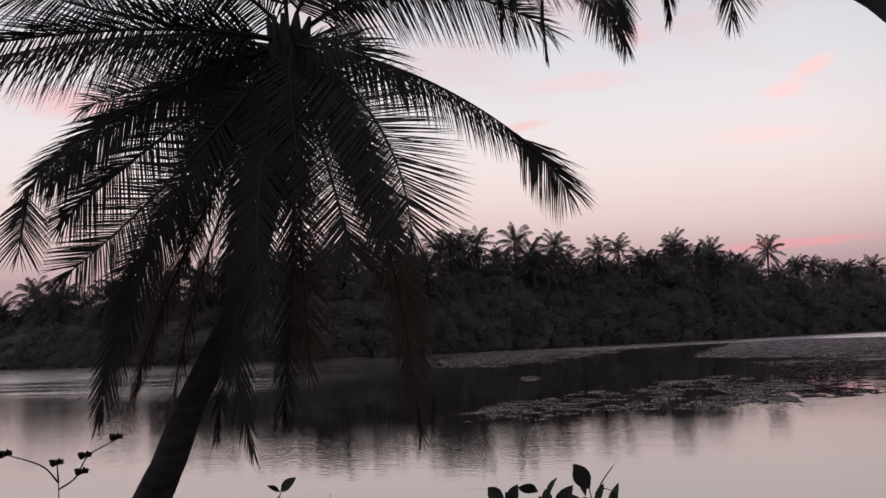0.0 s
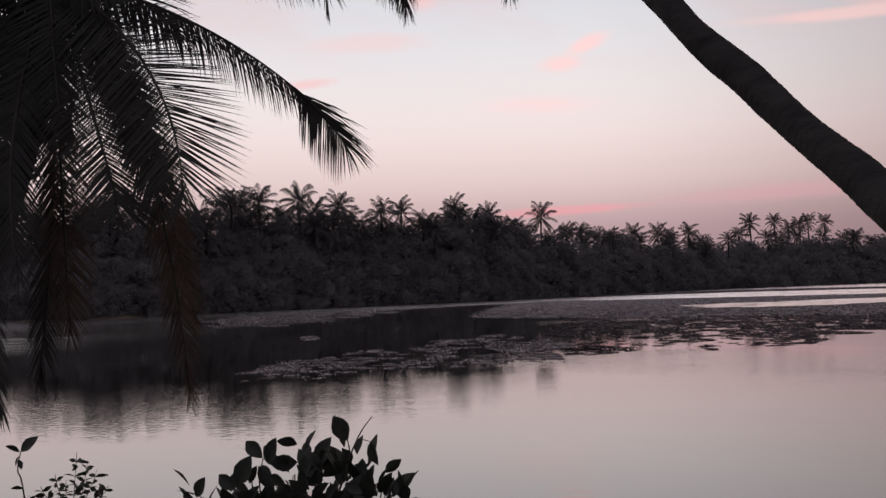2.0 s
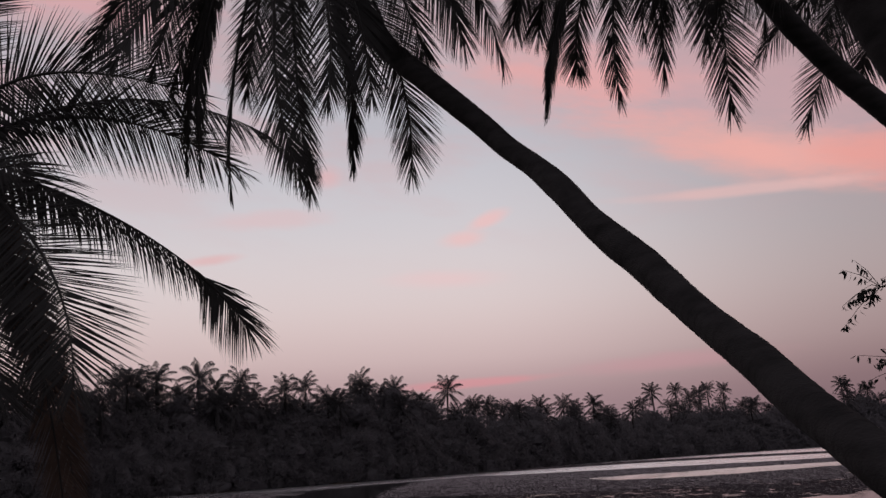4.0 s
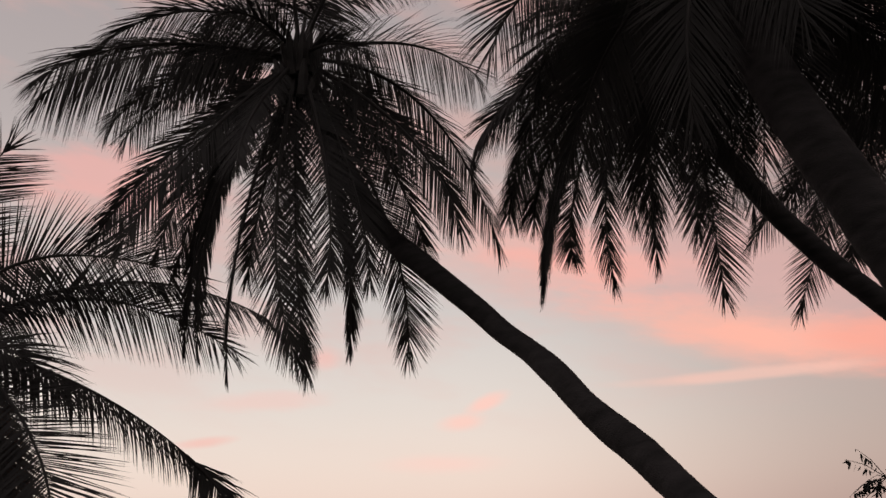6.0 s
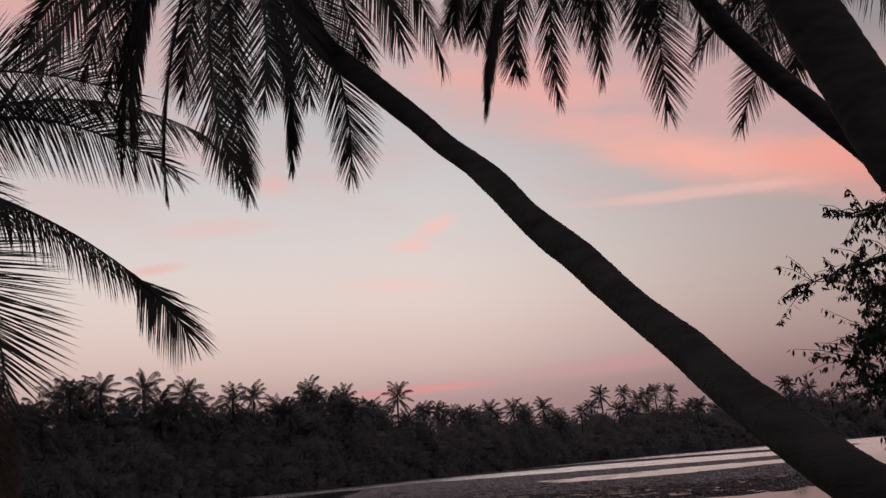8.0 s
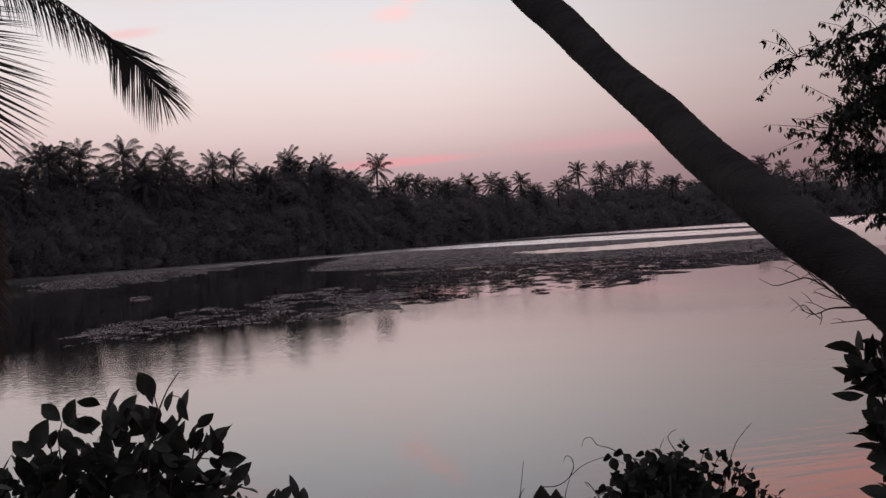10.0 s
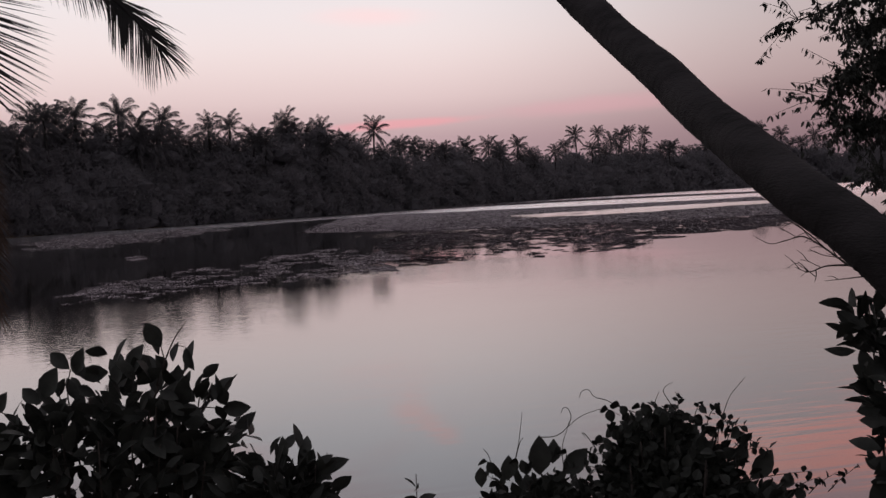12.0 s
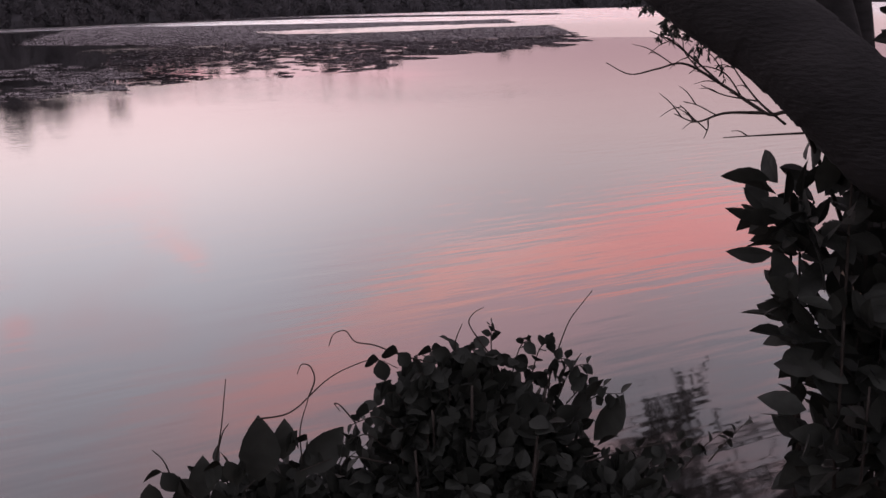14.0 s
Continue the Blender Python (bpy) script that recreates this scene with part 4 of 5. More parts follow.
TRUNK_D = [(4.75, 2.75, 0.4, 0.22), (4.35, 2.95, 1.1, 0.19)] + [
    (3.82, 3.66, 2.20, 0.180),
    (3.51, 3.76, 2.74, 0.172),
    (3.25, 3.87, 3.22, 0.166),
    (3.15, 4.03, 3.72, 0.160),
    (3.03, 4.15, 4.19, 0.157),
    (2.90, 4.25, 4.65, 0.153),
    (2.78, 4.37, 5.20, 0.150),
    (2.67, 4.36, 5.65, 0.140),
    (2.70, 4.38, 5.94, 0.130),
]
palm("coconut_palm", (4.75, 2.75, 0.4), (2.68, 4.37, 5.97), TRUNK_D, FRONDS_D + FRONDS_D2, "thick-trunked coconut palm with dense dark fronds", 104, narrow=0.95, face=(-0.5, -0.6, -0.5), doubles=4, extra=((6, 2.6, 25, 75, -180, 180),))

FRONDS_E = [
    ((-1.18, 0.40, -0.75), (-1.58, 0.80, -2.15), 0.46, 0, 0.10, 0.85),
    ((-1.49, 0.15, -0.67), (-1.48, 0.50, -1.49), 0.44, 0, 0.20, 0.85),
    ((-0.92, 0.55, -0.99), (-0.87, 0.90, -1.68), 0.44, 0, 0.20, 0.85),
    ((-1.50, 0.40, -0.18), (-1.39, 0.80, -0.97), 0.44, 0, 0.40, 0.85),
]
TRUNK_E = [(8.2, 6.6, 0.4, 0.2), (7.9, 6.8, 2.5, 0.16), (7.2, 7.1, 5.0, 0.15), (6.55, 7.28, 7.1, 0.13)]
palm("coconut_palm", (8.2, 6.6, 0.4), (6.51, 7.29, 7.20), TRUNK_E, FRONDS_E, "coconut palm with few hanging fronds", 105, face=(-0.6, -0.6, -0.4), extra=((7, 2.6, -10, 60, -180, 180),))


# ---- shrubs, vines and the small-leaved tree on the near bank ----


def leaf_mesh(name, mat, length, width, fold=0.25, curl=0.12, tip=0.5):
    """One leaf, its stalk at the origin, pointing along x: two halves folded at the midrib."""
    prof = [(0.0, 0.0), (0.10, 0.35), (0.28, 0.85), (0.48, 1.0), (0.70, 0.78), (0.87, 0.40), (1.0, 0.0)]
    v, f = [], []
    for u, w in prof:
        z = -curl * length * u * u
        v += [(u * length, -w * width / 2, z + fold * w * width / 2), (u * length, 0, z), (u * length, w * width / 2, z + fold * w * width / 2)]
    for i in range(len(prof) - 1):
        a, b = i * 3, i * 3 + 3
        f += [(a, a + 1, b + 1, b), (a + 1, a + 2, b + 2, b + 1)]
    me = bpy.data.meshes.new(name)
    me.from_pydata(v, [], f)
    me.materials.append(mat)
    me.shade_smooth()
    return me


def aim(at, way, roll, size=1.0):
    q = Vector(way).to_track_quat("X", "Z").to_matrix().to_4x4()
    return Matrix.Translation(at) @ q @ Matrix.Rotation(roll, 4, "X") @ Matrix.Scale(size, 4)


def put_leaf(mesh, parent, at, way, roll, size=1.0, name="leaf"):
    ob = new(name, mesh)
    ob.parent = parent
    ob.matrix_local = aim(at, way, roll, size)
    return ob


def stem(parent, points, r0, r1, name="stem", sides=6, mat=None):
    line = spline(points, 9)
    rad = [r0 + (r1 - r0) * i / (len(line) - 1) for i in range(len(line))]
    v, f = tube([Vector(p) for p in line], rad, sides)
    mesh_object(name, v, f, mat or TWIG, parent, "", True)
    return line


BROAD = [leaf_mesh("leaf", LEAF, 0.085, 0.045), leaf_mesh("leaf", LEAF, 0.075, 0.045, 0.35, 0.05), leaf_mesh("leaf", LEAF, 0.10, 0.046, 0.15, 0.22)]
SMALL = [leaf_mesh("leaf", VINE_LEAF, 0.034, 0.025, 0.2, 0.2), leaf_mesh("leaf", VINE_LEAF, 0.028, 0.023, 0.35, 0.1)]


def sprig(root, rng, points, meshes, count, r0=0.004, size=1.0, start=0.35, up=0.4):
    """A thin shoot with leaves in turn along its upper part."""
    line = stem(root, points, r0, r0 * 0.35, "stem")
    for i in range(count):
        u = start + (1 - start) * i / max(1, count - 1)
        k = min(len(line) - 2, int(u * (len(line) - 1)))
        t = (Vector(line[k + 1]) - Vector(line[k])).normalized()
        a = i * 2.4 + rng.uniform(-0.4, 0.4)
        s = t.cross(Vector((math.cos(a), math.sin(a), 0.2))).normalized()
        put_leaf(rng.choice(meshes), root, line[k], s + t * up + Vector((0, 0, rng.uniform(-0.2, 0.4))), rng.uniform(-1.4, 1.4), size * rng.uniform(0.75, 1.15))
    return line


def shrub(name, base, blobs, meshes, leaves, label, seed, size=1.0, group="", hang=0.0, category="shrub", inner=300):
    """A leafy shrub: stems out of its foot into blobs of leaves (x, y, z, rx, ry, rz in world metres)."""
    rng = random.Random(seed)
    root = thing(name, base, label, category, group)
    b = Vector(base)
    total = sum(q[3] * q[5] for q in blobs)
    for x, y, z, rx, ry, rz in blobs:
        c = Vector((x, y, z)) - b
        n = max(4, int(leaves * rx * rz / total))
        shoots = max(3, n // 9)
        tips = []
        for _ in range(shoots):
            a, h = rng.uniform(0, 6.28), rng.uniform(-0.5, 0.95)
            tip = c + Vector((rx * math.cos(a) * math.sqrt(1 - h * h * 0.9) * 0.8, ry * math.sin(a) * 0.8, rz * h * 0.85))
            mid = Vector((tip.x * 0.6 + c.x * 0.1, tip.y * 0.6 + c.y * 0.1, tip.z * 0.45))
            tips.append(stem(root, [Vector((rng.uniform(-0.05, 0.05), rng.uniform(-0.05, 0.05), 0)), mid, tip], 0.007, 0.002))
        for i in range(n):
            w = Vector((rng.gauss(0, 1), rng.gauss(0, 1), rng.gauss(0, 1))).normalized() * rng.uniform(0.25, 1.0) ** 0.6
            at = c + Vector((w.x * rx, w.y * ry, w.z * rz))
            way = w + Vector((rng.gauss(0, 0.55), rng.gauss(0, 0.55), rng.gauss(0.45 - hang, 0.5)))
            put_leaf(rng.choice(meshes), root, at, way, rng.uniform(-1.6, 1.6), size * rng.uniform(0.7, 1.2))
    # the crowded inner leaves, past counting
    v, f = [], []
    for x, y, z, rx, ry, rz in blobs:
        c = Vector((x, y, z)) - b
        for _ in range(int(inner * rx * rz / total)):
            w = Vector((rng.gauss(0, 1), rng.gauss(0, 1), rng.gauss(0, 1))).normalized() * rng.uniform(0.0, 0.85) ** 0.5
            at = c + Vector((w.x * rx, w.y * ry, w.z * rz - rz * 0.35))
            m = aim(at, w + Vector((rng.gauss(0, 0.7), rng.gauss(0, 0.7), rng.gauss(0.2, 0.6))), rng.uniform(-3, 3), size * rng.uniform(0.7, 1.2))
            me = rng.choice(meshes)
            k = len(v)
            v += [m @ q.co for q in me.vertices]
            f += [tuple(q + k for q in pl.vertices) for pl in me.polygons]
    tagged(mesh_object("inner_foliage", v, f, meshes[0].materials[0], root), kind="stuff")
    return root, rng


root, rng = shrub("broadleaf_shrub", (-0.33, 2.85, 0.37),
                  [(-0.30, 2.82, 1.24, 0.30, 0.22, 0.21), (-0.19, 2.85, 1.40, 0.20, 0.14, 0.17), (-0.48, 2.82, 1.33, 0.16, 0.14, 0.17), (-0.01, 2.78, 1.28, 0.14, 0.12, 0.18)],
                  BROAD, 260, "broad-leaved green shrub on the river bank", 21, 0.95, "shrubs on the near bank", inner=420)
for pts, r in (([(0.10, 0, 0.75), (0.147, -0.05, 0.974), (0.184, -0.05, 1.084), (0.204, -0.05, 1.147), (0.20, -0.065, 1.195)], 0.0045), ([(0.18, -0.06, 1.088), (0.205, -0.07, 1.15), (0.236, -0.07, 1.215), (0.272, -0.07, 1.264)], 0.0032),
               ([(0.15, 0, 0.85), (0.24, -0.05, 0.965), (0.29, -0.05, 1.009), (0.356, -0.06, 1.005)], 0.0035), ([(-0.04, 0, 0.8), (-0.049, -0.05, 0.993), (-0.058, -0.05, 1.089), (-0.043, -0.07, 1.155)], 0.0035),
               ([(0.236, -0.07, 1.20), (0.25, -0.07, 1.196), (0.266, -0.07, 1.191)], 0.002), ([(0.29, -0.05, 1.0), (0.325, -0.06, 1.05), (0.332, -0.07, 1.078)], 0.002)):
    stem(root, pts, r, r * 0.4)
for foot, tip in (((0.201, -0.07, 1.196), (0.161, -0.09, 1.272)), ((0.266, -0.07, 1.191), (0.285, -0.09, 1.125)), ((0.332, -0.07, 1.078), (0.371, -0.09, 1.026)), ((0.356, -0.07, 1.007), (0.437, -0.09, 1.006)), ((0.301, -0.07, 1.035), (0.324, -0.09, 1.105)),
                  ((-0.092, -0.07, 1.205), (-0.043, -0.09, 1.158)), ((-0.027, -0.07, 1.141), (-0.005, -0.09, 1.215)), ((-0.117, -0.07, 1.08), (-0.076, -0.09, 1.167)), ((-0.17, -0.07, 1.113), (-0.123, -0.09, 1.069)), ((-0.027, -0.07, 1.106), (0.021, -0.09, 1.08)),
                  ((0.109, -0.07, 1.123), (0.152, -0.09, 1.212)), ((0.068, -0.07, 1.098), (0.101, -0.09, 1.172)), ((-0.235, -0.07, 1.05), (-0.207, -0.09, 1.11)), ((0.363, -0.07, 0.971), (0.345, -0.09, 0.915))):
    way = Vector(tip) - Vector(foot)
    put_leaf(BROAD[1], root, foot, way, 1.45 + rng.uniform(-0.35, 0.35), way.length / 0.075)

root, rng = shrub("rosette_shrub", (0.18, 2.62, 0.40), [(0.17, 2.61, 1.19, 0.16, 0.12, 0.10)], BROAD, 64, "small shrub with rosettes of pointed leaves", 22, 0.8, "shrubs on the near bank")
root = thing("seedling", (0.53, 2.48, 0.37), "thin seedling with a few small leaves", "plant")
sprig(root, random.Random(4), [(0, 0, 0), (-0.01, -0.01, 0.5), (-0.01, -0.02, 0.85)], BROAD, 5, 0.003, 0.5, 0.86)

root, rng = shrub("vine_covered_shrub", (1.22, 2.46, 0.37),
                  [(1.26, 2.46, 1.13, 0.24, 0.16, 0.17), (1.22, 2.48, 1.23, 0.14, 0.10, 0.11), (0.88, 2.58, 1.07, 0.16, 0.12, 0.08), (1.04, 2.53, 1.05, 0.14, 0.10, 0.08), (1.42, 2.30, 1.06, 0.15, 0.10, 0.09)],
                  SMALL, 380, "tangled shrub overgrown by a small-leaved vine", 23, 1.2, "shrubs on the near bank", inner=5000)
for foot, tip in (((-0.358, 0.000, 0.809), (-0.353, 0.000, 0.918)), ((-0.291, 0.000, 0.805), (-0.214, 0.000, 0.868)), ((0.237, 0.000, 0.764), (0.261, 0.000, 0.840)), ((0.283, 0.000, 0.726), (0.354, 0.000, 0.804)), ((-0.522, 0.000, 0.793), (-0.523, 0.000, 0.850)), ((-0.450, 0.000, 0.803), (-0.442, 0.000, 0.873)), ((-0.319, 0.000, 0.836), (-0.312, 0.000, 0.904)), ((-0.393, 0.000, 0.813), (-0.408, 0.000, 0.858))):
    way = Vector(tip) - Vector(foot)
    put_leaf(BROAD[1], root, foot, way, 1.4, way.length / 0.075)
for pts in ([(-0.057, 0.000, 0.949), (-0.107, 0.000, 0.970), (-0.156, 0.000, 0.997), (-0.189, 0.000, 1.009), (-0.205, 0.000, 1.030), (-0.225, 0.000, 1.028), (-0.234, 0.000, 1.010)],
            [(-0.357, 0.000, 0.914), (-0.316, 0.000, 0.911), (-0.292, 0.000, 0.918), (-0.271, 0.000, 0.933), (-0.241, 0.000, 0.954), (-0.207, 0.000, 0.967), (-0.157, 0.000, 0.973), (-0.116, 0.000, 0.950)],
            [(-0.271, 0.000, 0.933), (-0.260, 0.000, 0.959), (-0.266, 0.000, 0.982), (-0.280, 0.000, 0.988), (-0.288, 0.000, 0.974)],
            [(0.055, 0.000, 0.945), (0.030, 0.000, 0.981), (0.017, 0.000, 1.007), (0.028, 0.000, 1.022), (0.046, 0.000, 1.028)],
            [(0.179, 0.000, 0.832), (0.184, 0.000, 0.881), (0.204, 0.000, 0.936), (0.223, 0.000, 0.975), (0.245, 0.000, 0.998), (0.271, 0.000, 1.023)],
            [(-0.427, 0.000, 0.848), (-0.412, 0.000, 0.908), (-0.399, 0.000, 0.988)],
            [(-0.427, 0.000, 0.848), (-0.411, 0.000, 0.900), (-0.400, 0.000, 0.916)],
            [(-0.005, 0.000, 0.951), (-0.009, 0.000, 0.977), (0.004, 0.000, 1.006)],
            [(-0.287, 0.000, 0.817), (-0.288, 0.000, 0.880), (-0.271, 0.000, 0.933)],
            [(-0.488, 0.000, 0.839), (-0.499, 0.000, 0.878), (-0.514, 0.000, 0.900)],
            [(-0.194, 0.000, 0.870), (-0.218, 0.000, 0.905), (-0.229, 0.000, 0.912), (-0.220, 0.000, 0.897)]):
    stem(root, pts, 0.0015, 0.0007, "tendril", 5)
for at in [(-0.149, 0.000, 0.971), (-0.087, 0.000, 0.952), (-0.078, 0.000, 0.923), (-0.128, 0.000, 0.932), (-0.054, 0.000, 0.967), (-0.017, 0.000, 0.952), (0.012, 0.000, 0.954), (0.046, 0.000, 0.943), (0.066, 0.000, 0.928), (0.106, 0.000, 0.926), (-0.113, 0.000, 0.897), (-0.139, 0.000, 0.909), (-0.169, 0.000, 0.884), (-0.093, 0.000, 0.883), (-0.194, 0.000, 0.870), (-0.212, 0.000, 0.853), (-0.058, 0.000, 0.921), (-0.115, 0.000, 0.977), (0.202, 0.000, 0.892), (0.225, 0.000, 0.874), (0.233, 0.000, 0.853), (0.153, 0.000, 0.890), (-0.293, 0.000, 0.881), (-0.277, 0.000, 0.860), (-0.503, 0.000, 0.862), (-0.480, 0.000, 0.850), (-0.416, 0.000, 0.853), (-0.376, 0.000, 0.845)]:
    for k in range(2):
        put_leaf(SMALL[k], root, at, (rng.uniform(-1, 1), -0.2, rng.uniform(-1.0, 0.4)), 1.3 + rng.uniform(-0.5, 0.5), 1.15)
sprig(root, rng, [(0.15, -0.1, 0.75), (0.25, -0.15, 0.78), (0.36, -0.18, 0.79)], SMALL, 8, 0.002, 0.7, 0.3)
# loose shoots of the vine arching off the dome
for k in range(14):
    a = radians(-75 + 150 * k / 13)
    foot = Vector((0.04 + 0.22 * math.sin(a), 0.0, 0.76 + 0.15 * math.cos(a)))
    out = Vector((math.sin(a) * 0.7 + rng.uniform(-0.3, 0.3), rng.uniform(-0.3, 0.2), math.cos(a) * 0.7 + 0.25)).normalized() * rng.uniform(0.05, 0.11)
    sprig(root, rng, [foot - out * 0.4, foot + out * 0.5, foot + out + Vector((math.sin(a) * 0.03, 0, -0.025))], SMALL, 7, 0.0016, 0.8, 0.25)
for k in range(6):
    foot = Vector((-0.42 + 0.08 * k, 0.08, 0.72 + rng.uniform(-0.02, 0.02)))
    sprig(root, rng, [foot, foot + Vector((rng.uniform(-0.03, 0.03), 0, 0.05)), foot + Vector((rng.uniform(-0.07, 0.05), 0, 0.085))], SMALL, 6, 0.0015, 0.85, 0.2)
for k in range(4):
    foot = Vector((0.24 + 0.06 * k, -0.16, 0.72))
    sprig(root, rng, [foot, foot + Vector((0.04, 0, 0.03)), foot + Vector((0.10, 0, 0.035 + 0.01 * k))], SMALL, 6, 0.0015, 0.7, 0.2)

root, rng = shrub("mangrove_shrub", (1.85, 2.12, 0.45),
                  [(1.74, 2.20, 1.57, 0.085, 0.10, 0.10), (1.735, 2.15, 1.41, 0.085, 0.10, 0.12), (1.75, 2.09, 1.20, 0.10, 0.10, 0.14), (1.94, 2.14, 1.40, 0.15, 0.12, 0.32), (2.10, 2.20, 1.88, 0.16, 0.12, 0.16)],
                  BROAD, 290, "glossy broad-leaved shrub growing beside the leaning palm", 24, 0.8, "shrubs on the near bank", inner=700)
twig_rng = random.Random(14)
root = thing("bare_branch", (1.86, 2.32, 0.45), "bare dead twigs reaching out over the water", "branch")
for pts, r in (([(0.2, 0.0, 0), (0.2, 0.02, 0.8), (-0.144, -0.120, 1.231), (-0.139, -0.020, 1.261), (-0.124, 0.100, 1.299), (-0.142, 0.180, 1.333), (-0.166, 0.230, 1.322), (-0.188, 0.280, 1.311), (-0.215, 0.320, 1.332)], 0.006),
               ([(-0.124, 0.100, 1.299), (-0.137, 0.160, 1.341), (-0.178, 0.180, 1.376), (-0.211, 0.200, 1.394)], 0.003),
               ([(-0.133, 0.140, 1.317), (-0.142, 0.180, 1.353), (-0.150, 0.180, 1.383)], 0.002),
               ([(-0.139, -0.020, 1.261), (-0.153, 0.060, 1.254), (-0.180, 0.100, 1.237), (-0.205, 0.130, 1.250)], 0.004),
               ([(-0.180, 0.100, 1.237), (-0.188, 0.120, 1.256), (-0.202, 0.120, 1.266)], 0.002),
               ([(-0.133, -0.060, 1.245), (-0.156, -0.020, 1.281), (-0.147, 0.040, 1.322), (-0.147, 0.060, 1.346)], 0.003),
               ([(-0.156, -0.020, 1.281), (-0.175, 0.040, 1.288), (-0.192, 0.080, 1.303)], 0.002),
               ([(-0.153, -0.120, 1.239), (-0.157, -0.020, 1.224), (-0.172, 0.040, 1.215)], 0.0025),
               ([(-0.172, 0.080, 1.244), (-0.171, 0.080, 1.227), (-0.170, 0.090, 1.208)], 0.002),
               ([(-0.148, 0.200, 1.329), (-0.172, 0.220, 1.350), (-0.174, 0.240, 1.353)], 0.0016),
               ([(-0.123, 0.050, 1.279), (-0.137, 0.080, 1.320), (-0.155, 0.120, 1.332), (-0.166, 0.140, 1.319)], 0.002),
               ([(-0.164, 0.070, 1.251), (-0.179, 0.100, 1.266), (-0.195, 0.120, 1.272)], 0.0016)):
    line = stem(root, pts, r * 0.8, 0.0008, "twig", 5)
    for k in range(3 if r > 0.0025 else 1):
        foot = Vector(line[int(len(line) * twig_rng.uniform(0.35, 0.9))])
        way = Vector((twig_rng.uniform(-1, -0.2), 0.5, twig_rng.uniform(-0.7, 0.9))) * twig_rng.uniform(0.03, 0.07)
        stem(root, [foot, foot + way * 0.5 + Vector((0, 0, 0.004)), foot + way], 0.0013, 0.0005, "twig", 4)

# twigs with dry buds and small sprigs between the palm and the shrub
root = thing("budding_twig", (-1.61, 2.50, 0.45), "thin dark twig with dry flower buds", "plant")
BUD = leaf_mesh("bud", TWIG, 0.03, 0.026, 0.8, 0.1)
for pts in ([(0, 0, 0), (0.01, 0, 0.6), (-0.01, 0.01, 1.19)], [(-0.01, 0.01, 1.19), (-0.015, 0.01, 1.25)], [(-0.01, 0.01, 1.19), (-0.05, -0.01, 1.24), (-0.13, -0.06, 1.28)],
            [(-0.01, 0.01, 1.17), (0.03, 0.03, 1.20), (0.06, 0.05, 1.26), (0.12, 0.10, 1.30)]):
    stem(root, pts, 0.003, 0.0015, "stem", 5)
for at in ((-0.015, 0.01, 1.24), (-0.13, -0.06, 1.275), (0.05, 0.05, 1.255), (0.045, 0.04, 1.21), (0.12, 0.10, 1.30)):
    for k in range(4):
        put_leaf(BUD, root, at, (math.cos(k * 1.6), math.sin(k * 1.6), 0.6), k, 0.9, "bud")
# a seedling with two leaves raised in a V on a crooked stem
root = thing("seedling", (-1.03, 2.69, 0.45), "slender seedling with two raised leaves on a crooked stem", "plant", "seedlings on the bank")
stem(root, [(0.06, 0, 0), (0.05, 0, 0.7), (0.015, 0, 1.02), (0.0, 0, 1.08), (0.008, 0, 1.13)], 0.003, 0.0015, "stem", 5)
for at, way, roll, size in (((0.008, 0, 1.13), (0.75, -0.1, 0.7), 1.2, 0.75), ((0.006, 0, 1.13), (-0.8, 0, 0.45), 1.0, 0.5), ((0.004, 0, 1.12), (-0.3, -0.2, -0.8), 0.6, 0.35),
                            ((0.002, 0, 1.11), (0.4, -0.3, -0.8), 0.2, 0.35), ((0.015, 0, 1.03), (-0.9, 0, 0.1), 0.8, 0.4), ((0.03, 0, 0.95), (-0.8, 0, -0.1), 1.0, 0.5)):
    put_leaf(BROAD[0], root, at, way, roll, size)
# a low sprig of small pointed leaves
root = thing("seedling", (-0.90, 2.72, 0.45), "low bushy sprig of small pointed leaves", "plant", "seedlings on the bank")
rng = random.Random(8)
for tip in ((0.02, 0, 1.12), (0.075, 0, 1.07), (-0.04, 0, 1.06), (-0.08, 0, 1.03), (0.04, 0.03, 1.09), (0.0, -0.03, 1.05), (-0.12, 0.02, 1.0), (0.1, 0.02, 1.02)):
    foot = Vector((tip[0] * 0.3, tip[1], 0.85))
    sprig(root, rng, [Vector((0, 0, 0)), foot, Vector(tip)], BROAD, 13, 0.0022, 0.34, 0.72, 0.2)
# budding stems above a few round leaves
root = thing("seedling", (-1.24, 2.58, 0.45), "young plant with small buds above round leaves", "plant", "seedlings on the bank")
for pts in ([(0, 0, 0), (0.0, 0, 0.9), (0.01, 0, 1.05), (0.02, 0, 1.11)], [(0.0, 0, 0.95), (0.05, 0, 1.05), (0.085, 0, 1.085)]):
    stem(root, pts, 0.0028, 0.0015, "stem", 5)
for at in ((0.02, 0, 1.11), (0.085, 0, 1.085), (0.10, 0, 1.088), (0.07, 0, 1.08)):
    for k in range(4):
        put_leaf(BUD, root, at, (math.cos(k * 1.6), math.sin(k * 1.6), 0.5), k, 0.7, "bud")
for k in range(9):
    put_leaf(BROAD[1], root, (-0.05 + 0.015 * k, -0.01, 1.0 + 0.01 * (k % 3)), (math.cos(k * 2.1), 0.3 * math.sin(k), 0.4), 1.3 - 0.3 * k, 0.6)

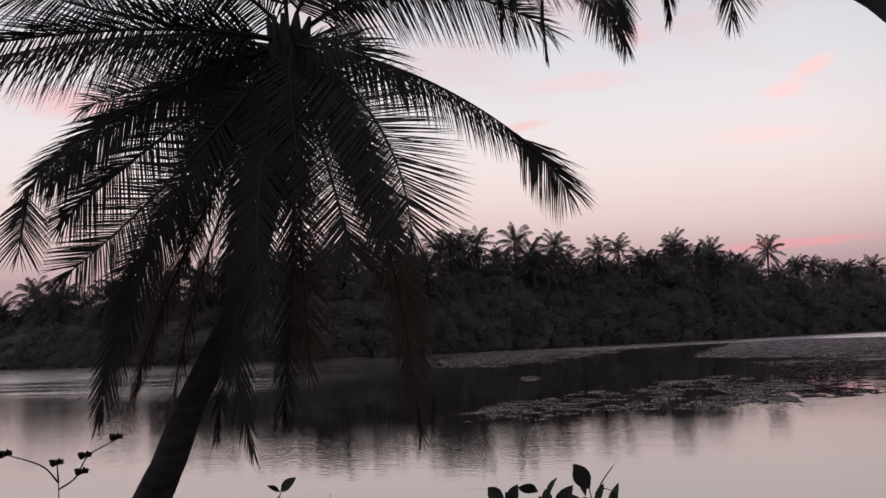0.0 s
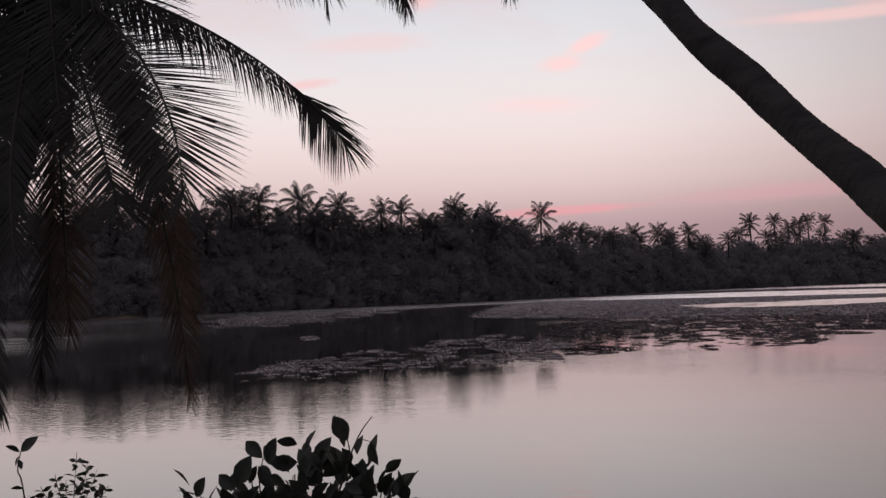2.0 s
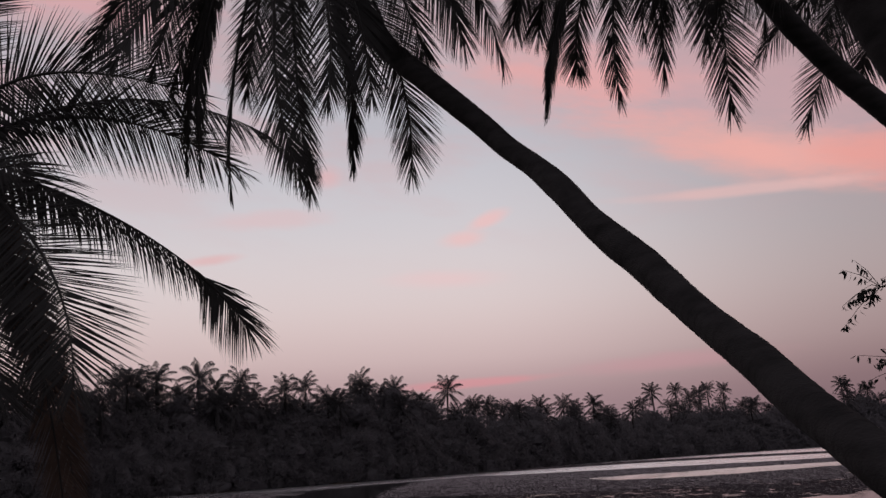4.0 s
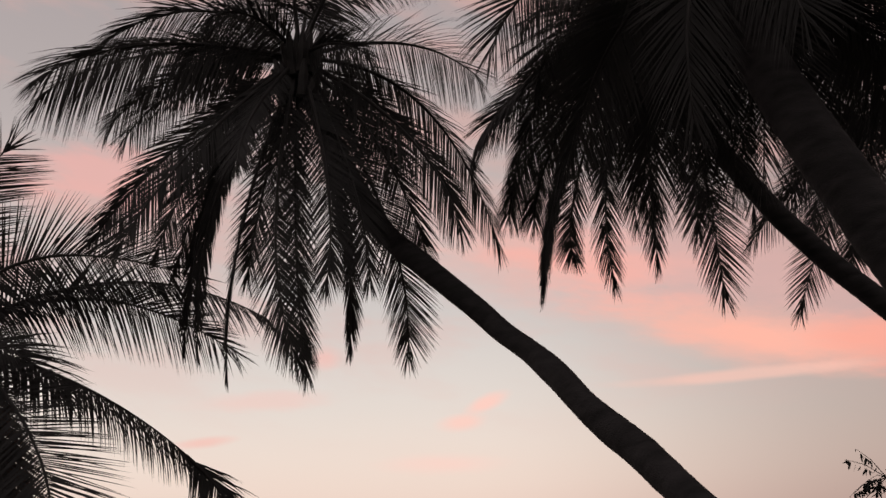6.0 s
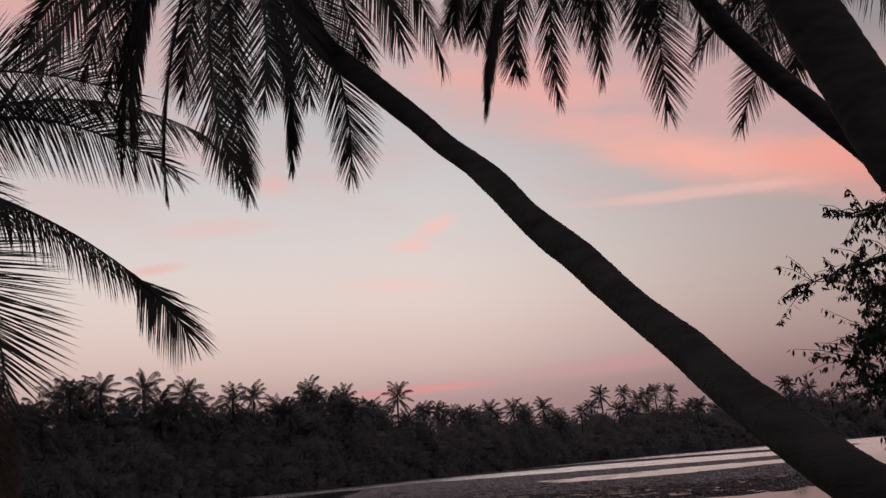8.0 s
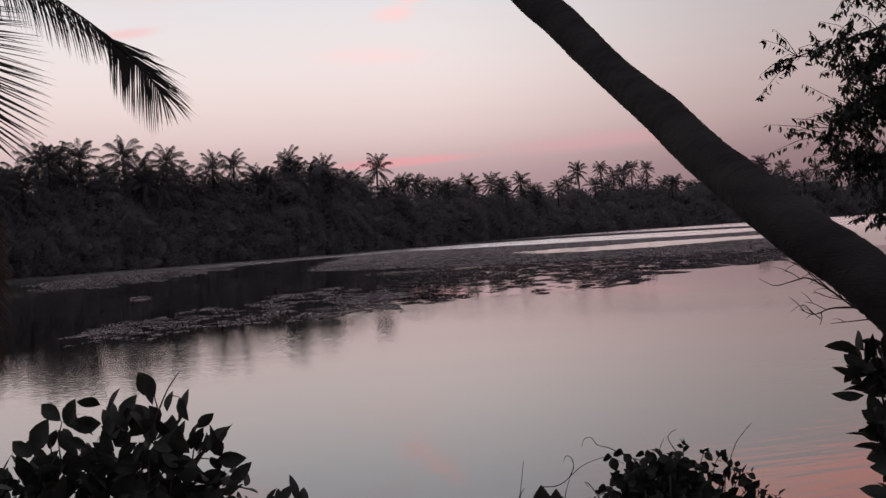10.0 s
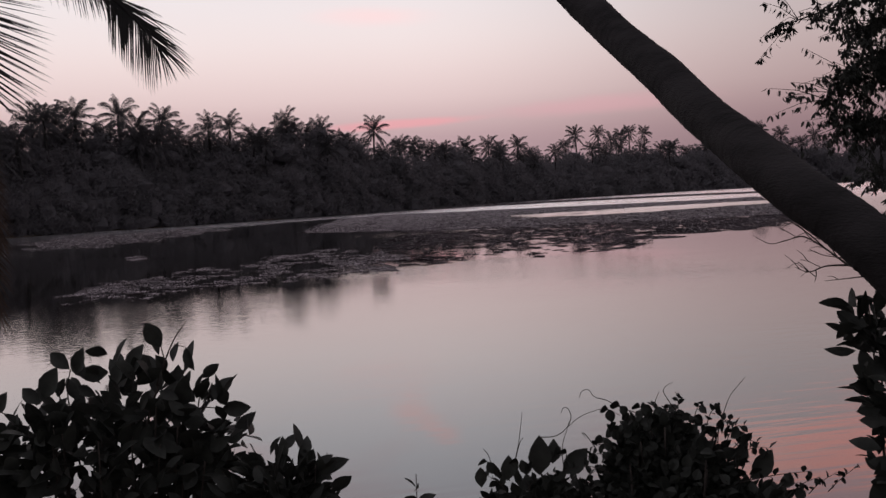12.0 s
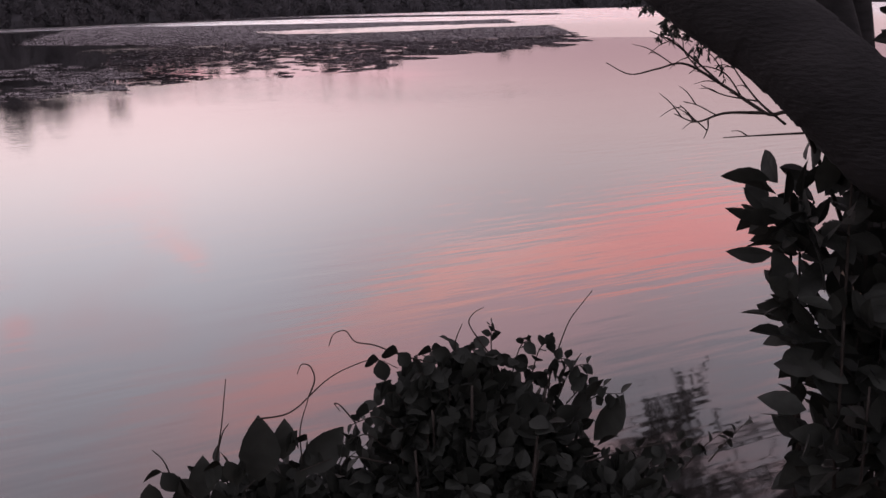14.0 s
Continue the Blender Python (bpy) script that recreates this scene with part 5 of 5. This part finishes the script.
# the small-leaved tree: drooping sprays of narrow leaves
def spray_tree():
    rng = random.Random(31)
    base = Vector((7.4, 6.6, 0.4))
    root = thing("small_leaved_tree", base, "slender tree with drooping sprays of narrow leaves", "tree")
    stem(root, [(0, 0, -0.1), (-0.1, 0.05, 1.2), (-0.35, 0.15, 2.4), (-0.6, 0.25, 3.6), (-0.7, 0.3, 5.0)], 0.11, 0.05, "trunk", 10, BARK)
    leaf = leaf_mesh("leaf", LEAF, 0.060, 0.019, 0.3, 0.35)
    lv = [Vector(q.co) for q in leaf.vertices]
    lf = [tuple(p.vertices) for p in leaf.polygons]
    limbs = ([(-0.3, 0.1, 1.5), (-1.2, 0.45, 1.62), (-1.7, 0.62, 1.91), (-2.12, 0.8, 2.11)], [(-0.55, 0.2, 3.0), (-1.2, 0.26, 3.25), (-1.85, 0.5, 3.10), (-2.66, 0.79, 2.86)],
             [(-0.6, 0.25, 3.4), (-1.0, 0.3, 3.41), (-1.55, 0.52, 3.55), (-2.15, 0.66, 3.48)], [(-0.4, 0.2, 2.2), (-1.1, 0.45, 2.5), (-1.75, 0.64, 2.52)], [(-0.4, 0.2, 2.6), (-1.0, 0.4, 2.95), (-1.6, 0.66, 2.95)], [(-0.4, 0.2, 1.9), (-1.1, 0.37, 2.1), (-1.5, 0.5, 2.25)],
             [(-1.00, 0.57, 2.47), (-1.68, 0.72, 2.64), (-2.18, 0.90, 2.20)], [(-0.98, 0.61, 1.93), (-1.58, 0.71, 2.03), (-2.02, 0.75, 1.98)], [(-1.02, 0.64, 1.18), (-1.48, 0.65, 1.45), (-1.92, 0.61, 1.62)], [(-1.02, 0.55, 2.75), (-1.56, 0.58, 2.91), (-2.08, 0.62, 2.78)], [(-0.99, 0.59, 2.27), (-1.53, 0.63, 2.43), (-2.10, 0.69, 2.35)])
    for pts in limbs:
        line = stem(root, pts, 0.03, 0.004, "limb", 6)
        v, f = [], []
        for i in range(96):
            u = rng.uniform(0.1, 1.0) ** 0.8
            k = min(len(line) - 1, int(u * (len(line) - 1)))
            a = Vector(line[k])
            tip = a + Vector((rng.gauss(-0.06, 0.17), rng.gauss(0, 0.17), rng.gauss(-0.02, 0.13)))
            tv, tf = tube([a, (a + tip) / 2 + Vector((0, 0, 0.03)), tip], [0.004, 0.003, 0.0015], 4)
            f += [tuple(q + len(v) for q in face) for face in tf]
            v += tv
            for j in range(15):
                at = a.lerp(tip, rng.uniform(0.35, 1.05))
                way = Vector((rng.gauss(0, 0.45), rng.gauss(0, 0.45), -1.0 + rng.gauss(0, 0.3)))
                m = aim(at, way, rng.uniform(0, 6.28), rng.uniform(0.7, 1.25))
                f += [tuple(q + len(v) for q in face) for face in lf]
                v += [m @ q for q in lv]
        tagged(mesh_object("foliage", v, f, LEAF, root, "drooping narrow dark-green leaves"), kind="stuff")


spray_tree()

def unseen_hedge():
    """Added unseen growth behind the camera, closing the bank and blocking low sky light."""
    rng = random.Random(77)
    v, f = [], []
    for i in range(2600):
        a = radians(rng.uniform(75, 285))
        d = rng.uniform(6.5, 9.5)
        c = Vector((d * math.sin(a), d * math.cos(a), 0.4 + rng.uniform(0, 1) ** 1.3 * 3.4))
        n = Vector((rng.gauss(0, 1), rng.gauss(0, 1), rng.gauss(0, 1))).normalized()
        s = n.orthogonal().normalized()
        t = n.cross(s)
        k = len(v)
        r = rng.uniform(0.25, 0.6)
        v += [c - s * r, c + t * r * 0.5, c + s * r, c - t * r * 0.5]
        f.append((k, k + 1, k + 2, k + 3))
    tagged(mesh_object("thicket", v, f, WOODS), "added unseen thicket behind the camera", "thicket", kind="stuff")


unseen_hedge()
